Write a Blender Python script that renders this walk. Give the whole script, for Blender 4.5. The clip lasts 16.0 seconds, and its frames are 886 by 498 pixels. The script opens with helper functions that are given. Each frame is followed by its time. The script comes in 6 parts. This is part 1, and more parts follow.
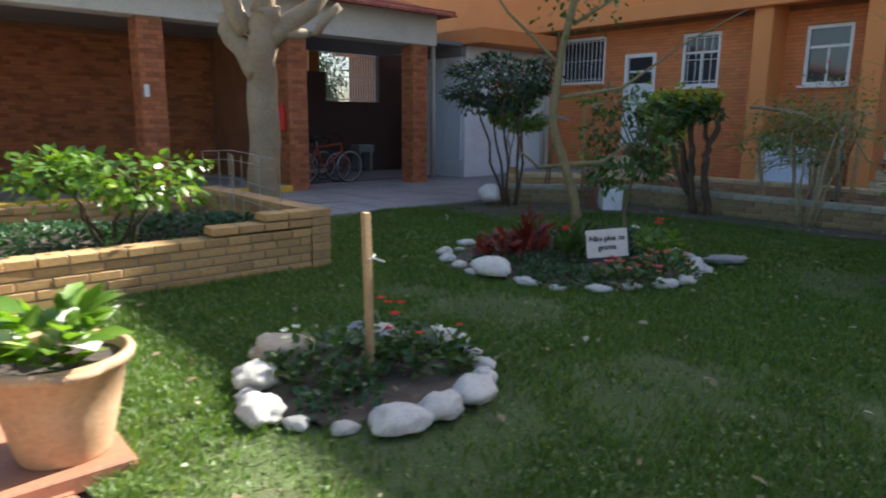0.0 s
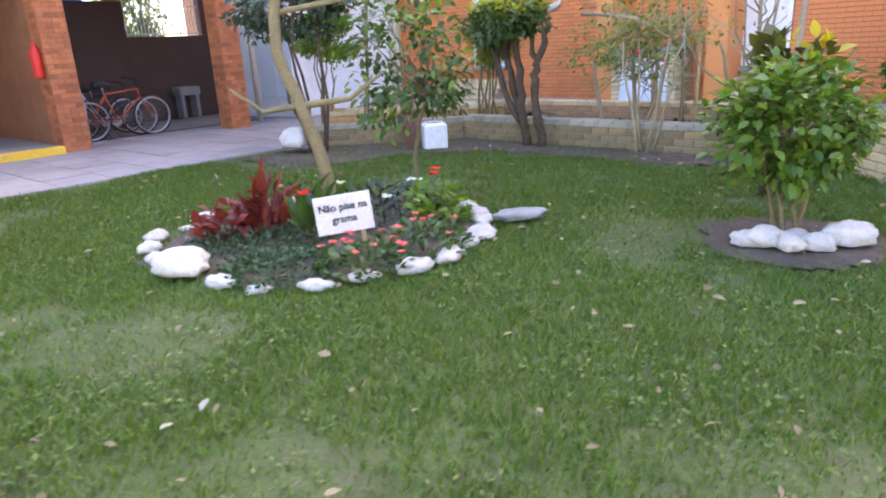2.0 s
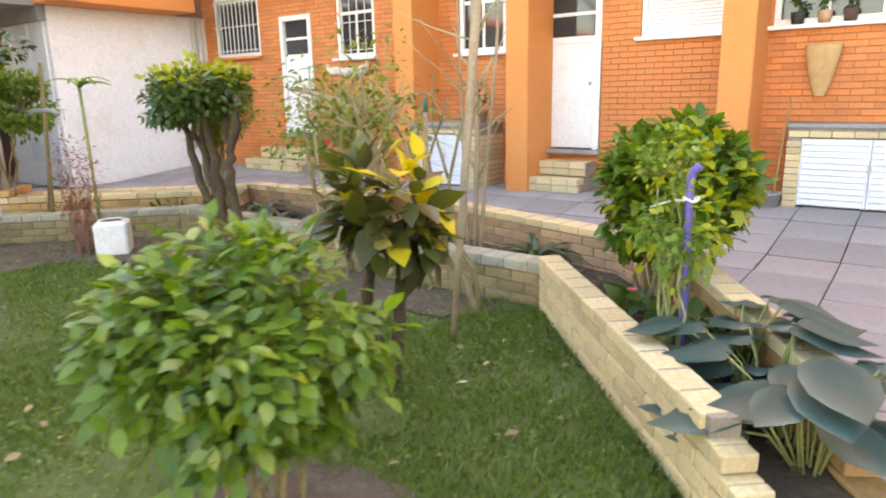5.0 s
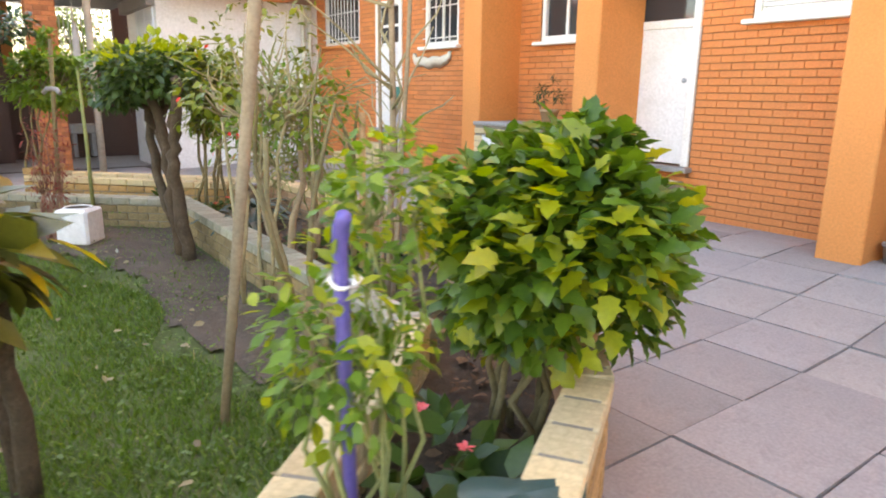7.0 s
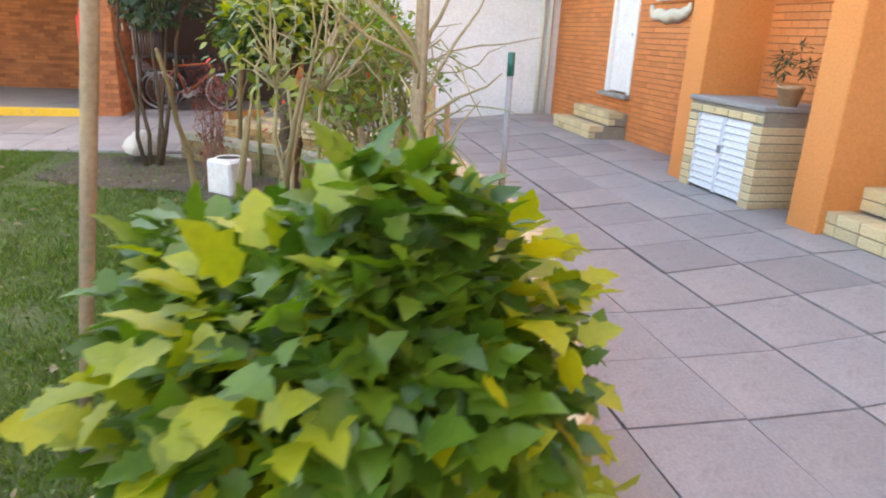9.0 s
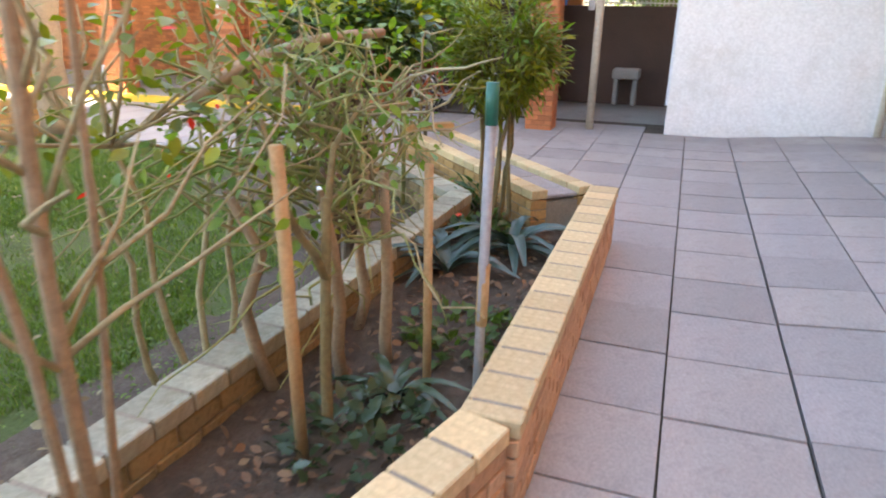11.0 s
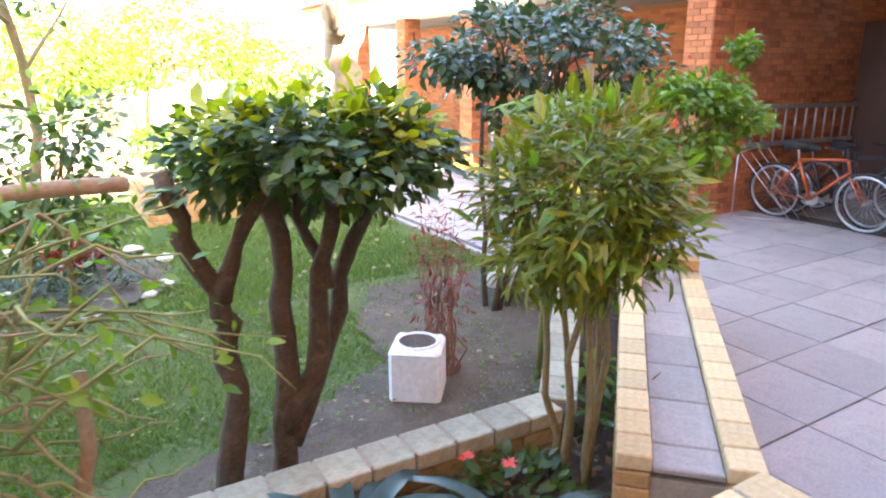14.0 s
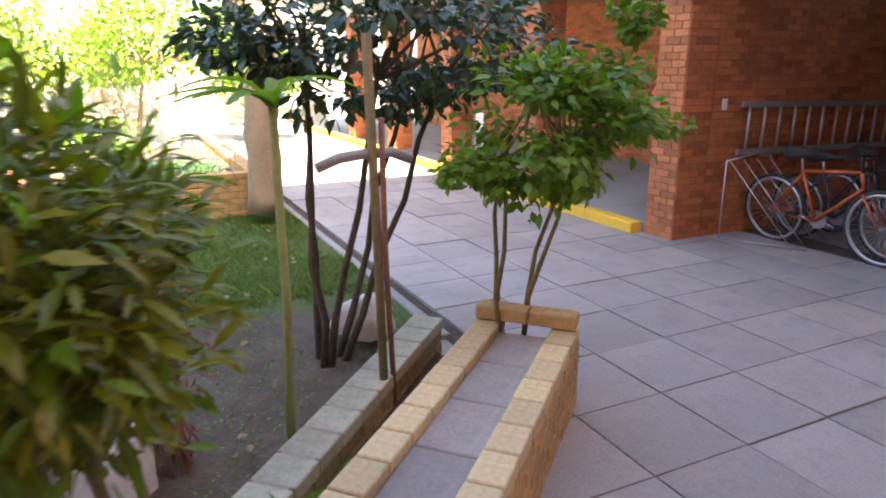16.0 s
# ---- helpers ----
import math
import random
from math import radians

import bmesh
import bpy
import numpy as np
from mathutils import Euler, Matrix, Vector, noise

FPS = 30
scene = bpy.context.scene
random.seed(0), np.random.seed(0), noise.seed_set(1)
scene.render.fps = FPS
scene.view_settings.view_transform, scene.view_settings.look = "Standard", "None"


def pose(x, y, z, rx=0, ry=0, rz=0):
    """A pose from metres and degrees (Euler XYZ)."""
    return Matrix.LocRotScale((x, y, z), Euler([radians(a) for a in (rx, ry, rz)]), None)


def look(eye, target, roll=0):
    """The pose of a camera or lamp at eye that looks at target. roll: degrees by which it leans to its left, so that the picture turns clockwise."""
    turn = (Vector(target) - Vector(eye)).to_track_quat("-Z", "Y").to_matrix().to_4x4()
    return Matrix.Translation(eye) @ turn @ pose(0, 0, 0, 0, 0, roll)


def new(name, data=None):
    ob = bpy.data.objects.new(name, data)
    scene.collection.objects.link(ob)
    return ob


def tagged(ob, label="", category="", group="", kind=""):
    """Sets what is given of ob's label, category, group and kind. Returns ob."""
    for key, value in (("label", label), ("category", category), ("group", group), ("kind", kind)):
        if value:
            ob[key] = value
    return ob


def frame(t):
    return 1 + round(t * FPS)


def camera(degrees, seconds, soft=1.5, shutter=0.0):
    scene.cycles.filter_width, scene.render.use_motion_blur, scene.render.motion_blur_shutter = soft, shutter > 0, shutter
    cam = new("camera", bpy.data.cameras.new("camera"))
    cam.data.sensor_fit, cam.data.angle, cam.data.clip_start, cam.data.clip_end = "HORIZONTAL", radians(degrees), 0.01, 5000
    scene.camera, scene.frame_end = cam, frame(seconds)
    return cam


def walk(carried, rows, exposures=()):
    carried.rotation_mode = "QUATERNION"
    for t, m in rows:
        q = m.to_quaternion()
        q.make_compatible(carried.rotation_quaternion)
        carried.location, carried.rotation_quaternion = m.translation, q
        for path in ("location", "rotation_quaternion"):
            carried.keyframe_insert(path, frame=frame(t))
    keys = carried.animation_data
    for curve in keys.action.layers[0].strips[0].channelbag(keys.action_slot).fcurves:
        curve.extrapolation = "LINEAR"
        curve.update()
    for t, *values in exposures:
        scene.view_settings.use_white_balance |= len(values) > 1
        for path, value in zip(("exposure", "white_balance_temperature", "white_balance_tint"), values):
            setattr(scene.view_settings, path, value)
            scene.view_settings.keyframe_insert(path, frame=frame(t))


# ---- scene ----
cam = camera(68.0, 16.0, soft=1.9, shutter=0.35)
PATH = [
    (0, (0.098, -0.022, 1.372), (-1.382, 1.267, 0.988), 0.6),
    (0.5, (0.021, 0.514, 1.322), (-1.348, 1.912, 0.910), 0.3),
    (1, (-0.054, 1.090, 1.349), (-1.306, 2.577, 0.878), -2.3),
    (1.5, (-0.138, 1.773, 1.281), (-1.366, 3.266, 0.768), -2.8),
    (2, (-0.055, 2.193, 1.319), (-1.327, 3.619, 0.728), -3.0),
    (2.5, (0.010, 2.768, 1.367), (-1.271, 4.205, 0.826), -3.2),
    (3, (0.119, 3.340, 1.383), (-1.143, 4.804, 0.869), -1.9),
    (3.5, (0.208, 3.876, 1.436), (-1.043, 5.356, 0.940), -1.3),
    (4, (0.327, 4.380, 1.513), (-0.856, 5.920, 1.035), -2.5),
    (4.5, (0.537, 4.901, 1.561), (-0.648, 6.440, 1.082), -1.2),
    (5, (0.632, 5.465, 1.548), (-0.518, 7.033, 1.084), -1.2),
    (7.5, (1.076, 8.321, 1.454), (-0.543, 9.389, 0.967), 0.9),
    (8, (0.932, 8.704, 1.541), (-0.741, 9.661, 1.006), 0.7),
    (8.5, (0.784, 9.133, 1.567), (-1.031, 9.739, 0.984), 2.1),
    (9, (0.596, 9.519, 1.602), (-1.259, 9.923, 0.974), 2.8),
    (11.5, (-1.864, 11.604, 1.735), (-3.568, 10.801, 1.062), 0.6),
    (12, (-2.387, 11.692, 1.743), (-4.041, 10.776, 1.093), 0.7),
    (12.5, (-2.851, 11.838, 1.754), (-4.392, 10.717, 1.145), 0.9),
    (13, (-3.265, 11.918, 1.812), (-4.613, 10.584, 1.175), -0.7),
    (13.5, (-3.739, 11.891, 1.883), (-4.987, 10.448, 1.283), -0.9),
    (14, (-4.229, 12.006, 1.930), (-5.226, 10.355, 1.398), -0.3),
    (14.5, (-4.553, 11.878, 1.802), (-5.543, 10.212, 1.310), 0.7),
    (15, (-5.089, 11.847, 1.835), (-6.040, 10.162, 1.330), -0.7),
    (15.5, (-5.726, 11.810, 1.836), (-6.640, 10.109, 1.315), -0.2),
    (16, (-6.239, 11.601, 1.813), (-7.075, 9.864, 1.278), -0.2),
]
walk(cam, [(t, look(eye, target, roll)) for t, eye, target, roll in PATH],
     exposures=[(0.0, 1.78, 6000, 8), (0.5, 2.25, 5600, 20), (1.0, 2.95, 5700, 24), (1.5, 3.6, 5900, 26), (2.3, 4.05, 7200, 22), (3.5, 4.25, 9000, 16), (5.0, 4.2, 9400, 15), (9.0, 4.15, 8700, 14), (12.5, 4.5, 7300, 10), (13.7, 4.75, 6900, 13), (16.0, 3.65, 7100, 16)])

# ---------------------------------------------------------------- light
SUN_EL = radians(38)
world = bpy.data.worlds.new("sky")
scene.world = world
world.use_nodes = True
wn = world.node_tree
bg = wn.nodes["Background"]
sky = wn.nodes.new("ShaderNodeTexSky")
sky.sky_type = 'NISHITA'
sky.sun_disc = False
sky.sun_elevation = SUN_EL
sky.sun_rotation = radians(0)
sky.air_density, sky.dust_density, sky.ozone_density = 1.0, 2.5, 1.0
wn.links.new(sky.outputs[0], bg.inputs[0])
bg.inputs[1].default_value = 0.08
sun_data = bpy.data.lights.new("sun", 'SUN')
sun_data.energy, sun_data.angle, sun_data.color = 5.0, radians(0.6), (1.0, 0.93, 0.82)
sun = new("sun", sun_data)
sun.matrix_world = look((1.2, 12, 12 * math.tan(SUN_EL)), (0, 0, 0))


# ---------------------------------------------------------------- materials
def nodes_of(name):
    m = bpy.data.materials.new(name)
    m.use_nodes = True
    t = m.node_tree
    return m, t, t.nodes["Principled BSDF"]


def noise_node(t, scale, detail=4, coord="Object", rough=0.6):
    tc = t.nodes.new("ShaderNodeTexCoord")
    n = t.nodes.new("ShaderNodeTexNoise")
    n.inputs["Scale"].default_value, n.inputs["Detail"].default_value, n.inputs["Roughness"].default_value = scale, detail, rough
    t.links.new(tc.outputs[coord], n.inputs["Vector"])
    return n.outputs["Fac"]


def ramp(t, fac, stops):
    r = t.nodes.new("ShaderNodeValToRGB")
    while len(r.color_ramp.elements) < len(stops):
        r.color_ramp.elements.new(0.5)
    for e, (p, c) in zip(r.color_ramp.elements, stops):
        e.position, e.color = p, (*c, 1)
    t.links.new(fac, r.inputs[0])
    return r.outputs[0]


def mix(t, fac, a, b, mode='MIX'):
    m = t.nodes.new("ShaderNodeMix")
    m.data_type, m.blend_type = 'RGBA', mode
    for k, v in ((0, fac), (6, a), (7, b)):
        if isinstance(v, (int, float)):
            m.inputs[k].default_value = v
        elif isinstance(v, tuple):
            m.inputs[k].default_value = (*v, 1)
        else:
            t.links.new(v, m.inputs[k])
    return m.outputs[2]


def bump(t, b, fac, strength, dist=0.01):
    n = t.nodes.new("ShaderNodeBump")
    n.inputs["Strength"].default_value, n.inputs["Distance"].default_value = strength, dist
    t.links.new(fac, n.inputs["Height"])
    t.links.new(n.outputs[0], b.inputs["Normal"])


def mat_rough(name, c1, c2, c3=None, big=1.5, small=35, rough=0.85, bumps=0.4, random_by="", spread=0.25, metal=0.0, dist=0.006):
    """Two scales of variation, fine relief, and a shade of its own for each piece."""
    m, t, b = nodes_of(name)
    f1, f2 = noise_node(t, big), noise_node(t, small, 6)
    col = ramp(t, f1, [(0.35, c1), (0.65, c2)])
    col = mix(t, 0.35, col, ramp(t, f2, [(0.3, tuple(v * 0.62 for v in c1)), (0.7, tuple(min(1, v * 1.25) for v in c2))]))
    if c3:
        f3 = noise_node(t, big * 2.7, 8, rough=0.75)
        col = mix(t, ramp(t, f3, [(0.52, (0, 0, 0)), (0.72, (0.8, 0.8, 0.8))]), col, c3)
    if random_by:
        src = t.nodes.new("ShaderNodeObjectInfo").outputs["Random"] if random_by == "object" else t.nodes.new("ShaderNodeNewGeometry").outputs["Random Per Island"]
        lo, hi = 1 - spread, 1 + spread * 0.5
        col = mix(t, 1.0, col, ramp(t, src, [(0.0, (lo, lo * 0.98, lo * 0.95)), (0.5, (1, 1, 1)), (1.0, (hi, hi * 0.97, hi * 0.92))]), 'MULTIPLY')
    t.links.new(col, b.inputs["Base Color"])
    b.inputs["Roughness"].default_value = rough
    b.inputs["Metallic"].default_value = metal
    bump(t, b, f2, bumps, dist)
    return m


def mat_leaf(name, c1, c2, c3=None, rough=0.4, trans=0.3):
    """Leaf with its own green for each blade, a glossy face and light shining through."""
    m, t, b = nodes_of(name)
    r = t.nodes.new("ShaderNodeNewGeometry").outputs["Random Per Island"]
    stops = [(0.0, c1), (0.6, c2)] + ([(0.93, c2), (1.0, c3)] if c3 else [(1.0, tuple(v * 1.15 for v in c2))])
    col = mix(t, 0.25, ramp(t, r, stops), ramp(t, noise_node(t, 60), [(0.3, tuple(v * 0.5 for v in c1)), (0.7, c2)]))
    t.links.new(col, b.inputs["Base Color"])
    b.inputs["Roughness"].default_value = rough
    tr = t.nodes.new("ShaderNodeBsdfTranslucent")
    t.links.new(mix(t, 1.0, col, (1.5, 1.6, 0.5), 'MULTIPLY'), tr.inputs[0])
    ms = t.nodes.new("ShaderNodeMixShader")
    ms.inputs[0].default_value = trans
    t.links.new(b.outputs[0], ms.inputs[1])
    t.links.new(tr.outputs[0], ms.inputs[2])
    t.links.new(ms.outputs[0], t.nodes["Material Output"].inputs[0])
    return m


M_FACADE = mat_rough("painted_orange_brick", (0.60, 0.19, 0.055), (0.70, 0.25, 0.085), (0.5, 0.17, 0.07), 1.1, 40, 0.75, 0.35, "island", 0.14)
M_ORANGE = mat_rough("orange_plaster", (0.66, 0.23, 0.06), (0.72, 0.27, 0.08), None, 1.2, 50, 0.8, 0.2)
M_JOINT = mat_rough("dark_mortar", (0.22, 0.10, 0.05), (0.30, 0.14, 0.07), None, 3, 60, 0.95)
M_CREAM = mat_rough("cream_brick", (0.58, 0.45, 0.25), (0.70, 0.58, 0.36), (0.46, 0.34, 0.19), 1.5, 45, 0.85, 0.45, "object", 0.2)
# mossy brick, its colour also darkened for the shade it stands in
M_CREAM_MOSS_SHADE = mat_rough("mossy_shaded_cream_brick", (0.24, 0.17, 0.08), (0.36, 0.28, 0.15), (0.11, 0.10, 0.05), 3, 45, 0.9, 0.5, "object", 0.25)
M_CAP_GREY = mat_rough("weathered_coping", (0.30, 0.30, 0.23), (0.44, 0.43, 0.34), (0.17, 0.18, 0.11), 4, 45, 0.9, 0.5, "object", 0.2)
M_PINK = mat_rough("salmon_brick", (0.46, 0.27, 0.15), (0.58, 0.37, 0.23), (0.32, 0.18, 0.10), 3, 45, 0.85, 0.5, "object", 0.25)
M_OCHRE = mat_rough("ochre_brick", (0.42, 0.25, 0.10), (0.54, 0.34, 0.14), (0.26, 0.16, 0.08), 3, 45, 0.85, 0.5, "object", 0.22)
M_MORTAR = mat_rough("grey_mortar", (0.22, 0.19, 0.15), (0.32, 0.28, 0.22), None, 4, 60, 0.95)
M_RED = mat_rough("red_brick", (0.36, 0.12, 0.05), (0.50, 0.18, 0.07), (0.26, 0.09, 0.05), 2, 40, 0.85, 0.5, "island", 0.35)
M_PAVER = mat_rough("grey_paver", (0.27, 0.255, 0.255), (0.36, 0.335, 0.33), (0.20, 0.185, 0.18), 1.6, 55, 0.7, 0.25, "object", 0.16, dist=0.003)
M_PAVER_I = mat_rough("grey_paver_far", (0.27, 0.255, 0.255), (0.36, 0.335, 0.33), (0.20, 0.185, 0.18), 1.6, 55, 0.7, 0.25, "island", 0.16, dist=0.003)
M_SOIL = mat_rough("soil", (0.055, 0.04, 0.03), (0.10, 0.075, 0.055), (0.16, 0.13, 0.09), 3, 50, 0.95, 0.9, dist=0.02)
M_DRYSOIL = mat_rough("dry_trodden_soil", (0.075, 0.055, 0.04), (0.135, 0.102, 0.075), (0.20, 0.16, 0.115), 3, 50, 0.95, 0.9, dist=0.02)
M_TURF = mat_rough("turf", (0.06, 0.09, 0.02), (0.10, 0.13, 0.035), (0.15, 0.12, 0.075), 1.6, 45, 0.95, 0.9, dist=0.02)
M_CONC = mat_rough("concrete", (0.25, 0.24, 0.23), (0.33, 0.32, 0.30), (0.18, 0.17, 0.16), 0.8, 40, 0.85, 0.3)
M_WHITE = mat_rough("white_paint", (0.74, 0.73, 0.71), (0.82, 0.81, 0.80), (0.6, 0.58, 0.54), 0.7, 30, 0.7, 0.15)
M_CREAMW = mat_rough("cream_plaster", (0.58, 0.54, 0.44), (0.66, 0.62, 0.52), (0.45, 0.42, 0.35), 0.8, 30, 0.8, 0.15)
M_FRAME = mat_rough("white_frame", (0.76, 0.74, 0.69), (0.83, 0.81, 0.77), None, 3, 40, 0.5, 0.1)
M_LOUVRE = mat_rough("grey_white_enamel", (0.66, 0.69, 0.74), (0.75, 0.78, 0.82), None, 2, 40, 0.45, 0.1)
M_STONE = mat_rough("white_painted_stone", (0.66, 0.61, 0.54), (0.80, 0.76, 0.70), (0.38, 0.30, 0.22), 6, 30, 0.9, 0.9, "object", 0.1, dist=0.015)
M_STONE_O = mat_rough("tan_stone", (0.50, 0.38, 0.26), (0.66, 0.55, 0.42), (0.36, 0.26, 0.18), 4, 30, 0.9, 0.7, dist=0.015)
M_STONE_G = mat_rough("grey_slate_stone", (0.22, 0.22, 0.21), (0.34, 0.34, 0.32), None, 4, 30, 0.9, 0.6)
M_BARK = mat_rough("bark", (0.055, 0.035, 0.02), (0.11, 0.075, 0.045), (0.17, 0.13, 0.09), 6, 60, 0.95, 0.9, dist=0.015)
M_BARK_L = mat_rough("pale_bark", (0.25, 0.18, 0.11), (0.37, 0.28, 0.18), (0.24, 0.19, 0.12), 4, 50, 0.9, 0.6)
M_BARK_Y = mat_rough("olive_bark", (0.16, 0.13, 0.06), (0.24, 0.19, 0.09), (0.10, 0.08, 0.045), 5, 50, 0.9, 0.6)
M_TWIG = mat_rough("dry_twig", (0.26, 0.20, 0.11), (0.42, 0.36, 0.20), None, 8, 60, 0.9)
M_TWIG_G = mat_rough("green_twig", (0.20, 0.22, 0.07), (0.30, 0.32, 0.12), None, 8, 60, 0.8)
M_REDTWIG = mat_rough("red_brown_twig", (0.20, 0.09, 0.06), (0.32, 0.16, 0.11), None, 8, 60, 0.9)
M_STAKE = mat_rough("raw_timber", (0.40, 0.24, 0.11), (0.52, 0.34, 0.17), None, 6, 60, 0.8)
M_PVC = mat_rough("grey_pvc", (0.27, 0.27, 0.28), (0.35, 0.35, 0.36), None, 3, 40, 0.5, 0.1)
M_GREENP = mat_rough("dark_green_plastic", (0.01, 0.10, 0.07), (0.015, 0.14, 0.10), None, 3, 40, 0.4, 0.1)
M_PURPLE = mat_rough("violet_plastic", (0.10, 0.08, 0.30), (0.16, 0.13, 0.42), None, 5, 40, 0.5, 0.1)
M_TERRA = mat_rough("terracotta", (0.42, 0.25, 0.13), (0.52, 0.33, 0.19), (0.34, 0.22, 0.13), 4, 40, 0.75, 0.3)
M_TERRAT = mat_rough("terracotta_tile", (0.36, 0.15, 0.08), (0.46, 0.21, 0.12), (0.28, 0.13, 0.08), 2, 40, 0.6, 0.3, "object", 0.2)
M_ROOF = mat_rough("red_roof_tile", (0.32, 0.07, 0.04), (0.42, 0.11, 0.06), None, 2, 40, 0.7, 0.4, "island", 0.3)
M_YELLOW = mat_rough("yellow_kerb_paint", (0.72, 0.42, 0.03), (0.80, 0.50, 0.05), (0.4, 0.3, 0.12), 2, 40, 0.7, 0.3)
# dark paint; also colours the sheet that stands for unlit rooms
M_DARK = mat_rough("dark_brown_paint_and_interior_dark", (0.075, 0.04, 0.03), (0.11, 0.06, 0.045), None, 1, 40, 0.7, 0.2)
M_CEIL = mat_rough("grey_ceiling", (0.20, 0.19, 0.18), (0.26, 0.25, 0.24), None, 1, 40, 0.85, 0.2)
M_STEEL = mat_rough("galvanised_steel", (0.42, 0.42, 0.43), (0.55, 0.55, 0.56), None, 4, 50, 0.4, 0.15, metal=0.8)
M_IRON = mat_rough("painted_iron", (0.70, 0.68, 0.64), (0.78, 0.76, 0.72), None, 4, 50, 0.5, 0.1)
M_BLACK = mat_rough("black_rubber", (0.02, 0.02, 0.02), (0.035, 0.035, 0.035), None, 4, 50, 0.8, 0.2)
M_BIKE_O = mat_rough("orange_enamel", (0.38, 0.07, 0.02), (0.46, 0.10, 0.025), None, 4, 50, 0.3, 0.05)
M_BIKE_D = mat_rough("dark_enamel", (0.03, 0.03, 0.05), (0.06, 0.05, 0.06), None, 4, 50, 0.3, 0.05)
M_STRAW = mat_rough("straw", (0.42, 0.26, 0.11), (0.55, 0.36, 0.17), None, 6, 80, 0.9, 0.7)
M_INK = mat_rough("black_ink", (0.02, 0.02, 0.02), (0.03, 0.03, 0.03), None, 4, 50, 0.7, 0.05)
M_PINKPAPER = mat_rough("weathered_board", (0.68, 0.60, 0.54), (0.76, 0.68, 0.61), None, 6, 60, 0.6, 0.1)
M_PALE = mat_rough("pale_masonry", (0.42, 0.37, 0.29), (0.52, 0.47, 0.38), (0.32, 0.28, 0.21), 0.5, 20, 0.9, 0.3)
M_BLUE = mat_rough("blue_sheet", (0.05, 0.20, 0.55), (0.09, 0.30, 0.68), None, 2, 40, 0.5, 0.2)

L_HIB = mat_leaf("hibiscus_leaf", (0.034, 0.10, 0.014), (0.12, 0.21, 0.02), (0.30, 0.34, 0.03), 0.35, 0.32)
L_DARK = mat_leaf("dark_leaf", (0.028, 0.058, 0.032), (0.062, 0.105, 0.058), (0.12, 0.16, 0.07), 0.27, 0.2)
L_MID = mat_leaf("mid_leaf", (0.03, 0.07, 0.018), (0.07, 0.13, 0.025), (0.2, 0.24, 0.03), 0.38, 0.28)
L_LIGHT = mat_leaf("light_leaf", (0.07, 0.16, 0.015), (0.16, 0.27, 0.03), (0.34, 0.4, 0.05), 0.42, 0.38)
L_OLIVE = mat_leaf("olive_leaf", (0.075, 0.115, 0.010), (0.21, 0.23, 0.016), (0.30, 0.30, 0.03), 0.38, 0.28)
L_CROTON = mat_leaf("croton_leaf", (0.045, 0.035, 0.02), (0.10, 0.11, 0.02), (0.62, 0.45, 0.02), 0.35, 0.25)
L_YELLOW = mat_leaf("yellow_leaf", (0.50, 0.38, 0.02), (0.62, 0.50, 0.04), None, 0.4, 0.3)
L_GREY = mat_leaf("blue_green_leaf", (0.035, 0.075, 0.07), (0.06, 0.11, 0.10), None, 0.33, 0.15)
L_RED = mat_leaf("red_leaf", (0.12, 0.02, 0.02), (0.26, 0.04, 0.03), (0.1, 0.05, 0.03), 0.4, 0.3)
L_GRASS = mat_leaf("grass_blade", (0.05, 0.11, 0.012), (0.12, 0.20, 0.025), (0.32, 0.30, 0.12), 0.5, 0.35)
L_WEED = mat_leaf("weed_leaf", (0.05, 0.10, 0.02), (0.13, 0.20, 0.04), (0.26, 0.30, 0.09), 0.45, 0.3)
L_COVER = mat_leaf("groundcover_leaf", (0.02, 0.055, 0.018), (0.04, 0.10, 0.028), None, 0.45, 0.25)
L_LIME = mat_leaf("lime_leaf", (0.20, 0.26, 0.012), (0.36, 0.38, 0.02), (0.5, 0.42, 0.03), 0.42, 0.35)
P_RED = mat_leaf("red_petal", (0.65, 0.02, 0.01), (0.80, 0.05, 0.03), None, 0.5, 0.3)
P_PINK = mat_leaf("coral_petal", (0.75, 0.10, 0.10), (0.85, 0.18, 0.20), None, 0.5, 0.3)
P_WHITE = mat_leaf("white_petal", (0.72, 0.72, 0.66), (0.8, 0.8, 0.75), None, 0.5, 0.3)
M_GLASS, _t, _b = nodes_of("window_glass")
_b.inputs["Base Color"].default_value, _b.inputs["Roughness"].default_value = (0.03, 0.035, 0.04, 1), 0.06
_b.inputs["Specular IOR Level"].default_value = 0.7


# ---------------------------------------------------------------- mesh helpers
def mesh_of(name, verts, faces, material, smooth=False):
    me = bpy.data.meshes.new(name)
    me.from_pydata([tuple(map(float, v)) for v in verts], [], faces)
    if smooth:
        me.polygons.foreach_set("use_smooth", [True] * len(me.polygons))
    me.materials.append(material)
    me.update()
    return me


def thing(name, label, category, m=None, group="", kind=""):
    ob = new(name)
    if m is not None:
        ob.matrix_world = m
    return tagged(ob, label, category, group, kind)


def child(name, me, parent, m=None, label="", kind=""):
    ob = new(name, me)
    ob.parent = parent
    if m is not None:
        ob.matrix_basis = m
    return tagged(ob, label=label, kind=kind)


def part(name, bm, material, parent, label="", m=None, smooth=False):
    me = bpy.data.meshes.new(name)
    bm.to_mesh(me)
    bm.free()
    if smooth:
        me.polygons.foreach_set("use_smooth", [True] * len(me.polygons))
    me.materials.append(material)
    return child(name, me, parent, m, label)


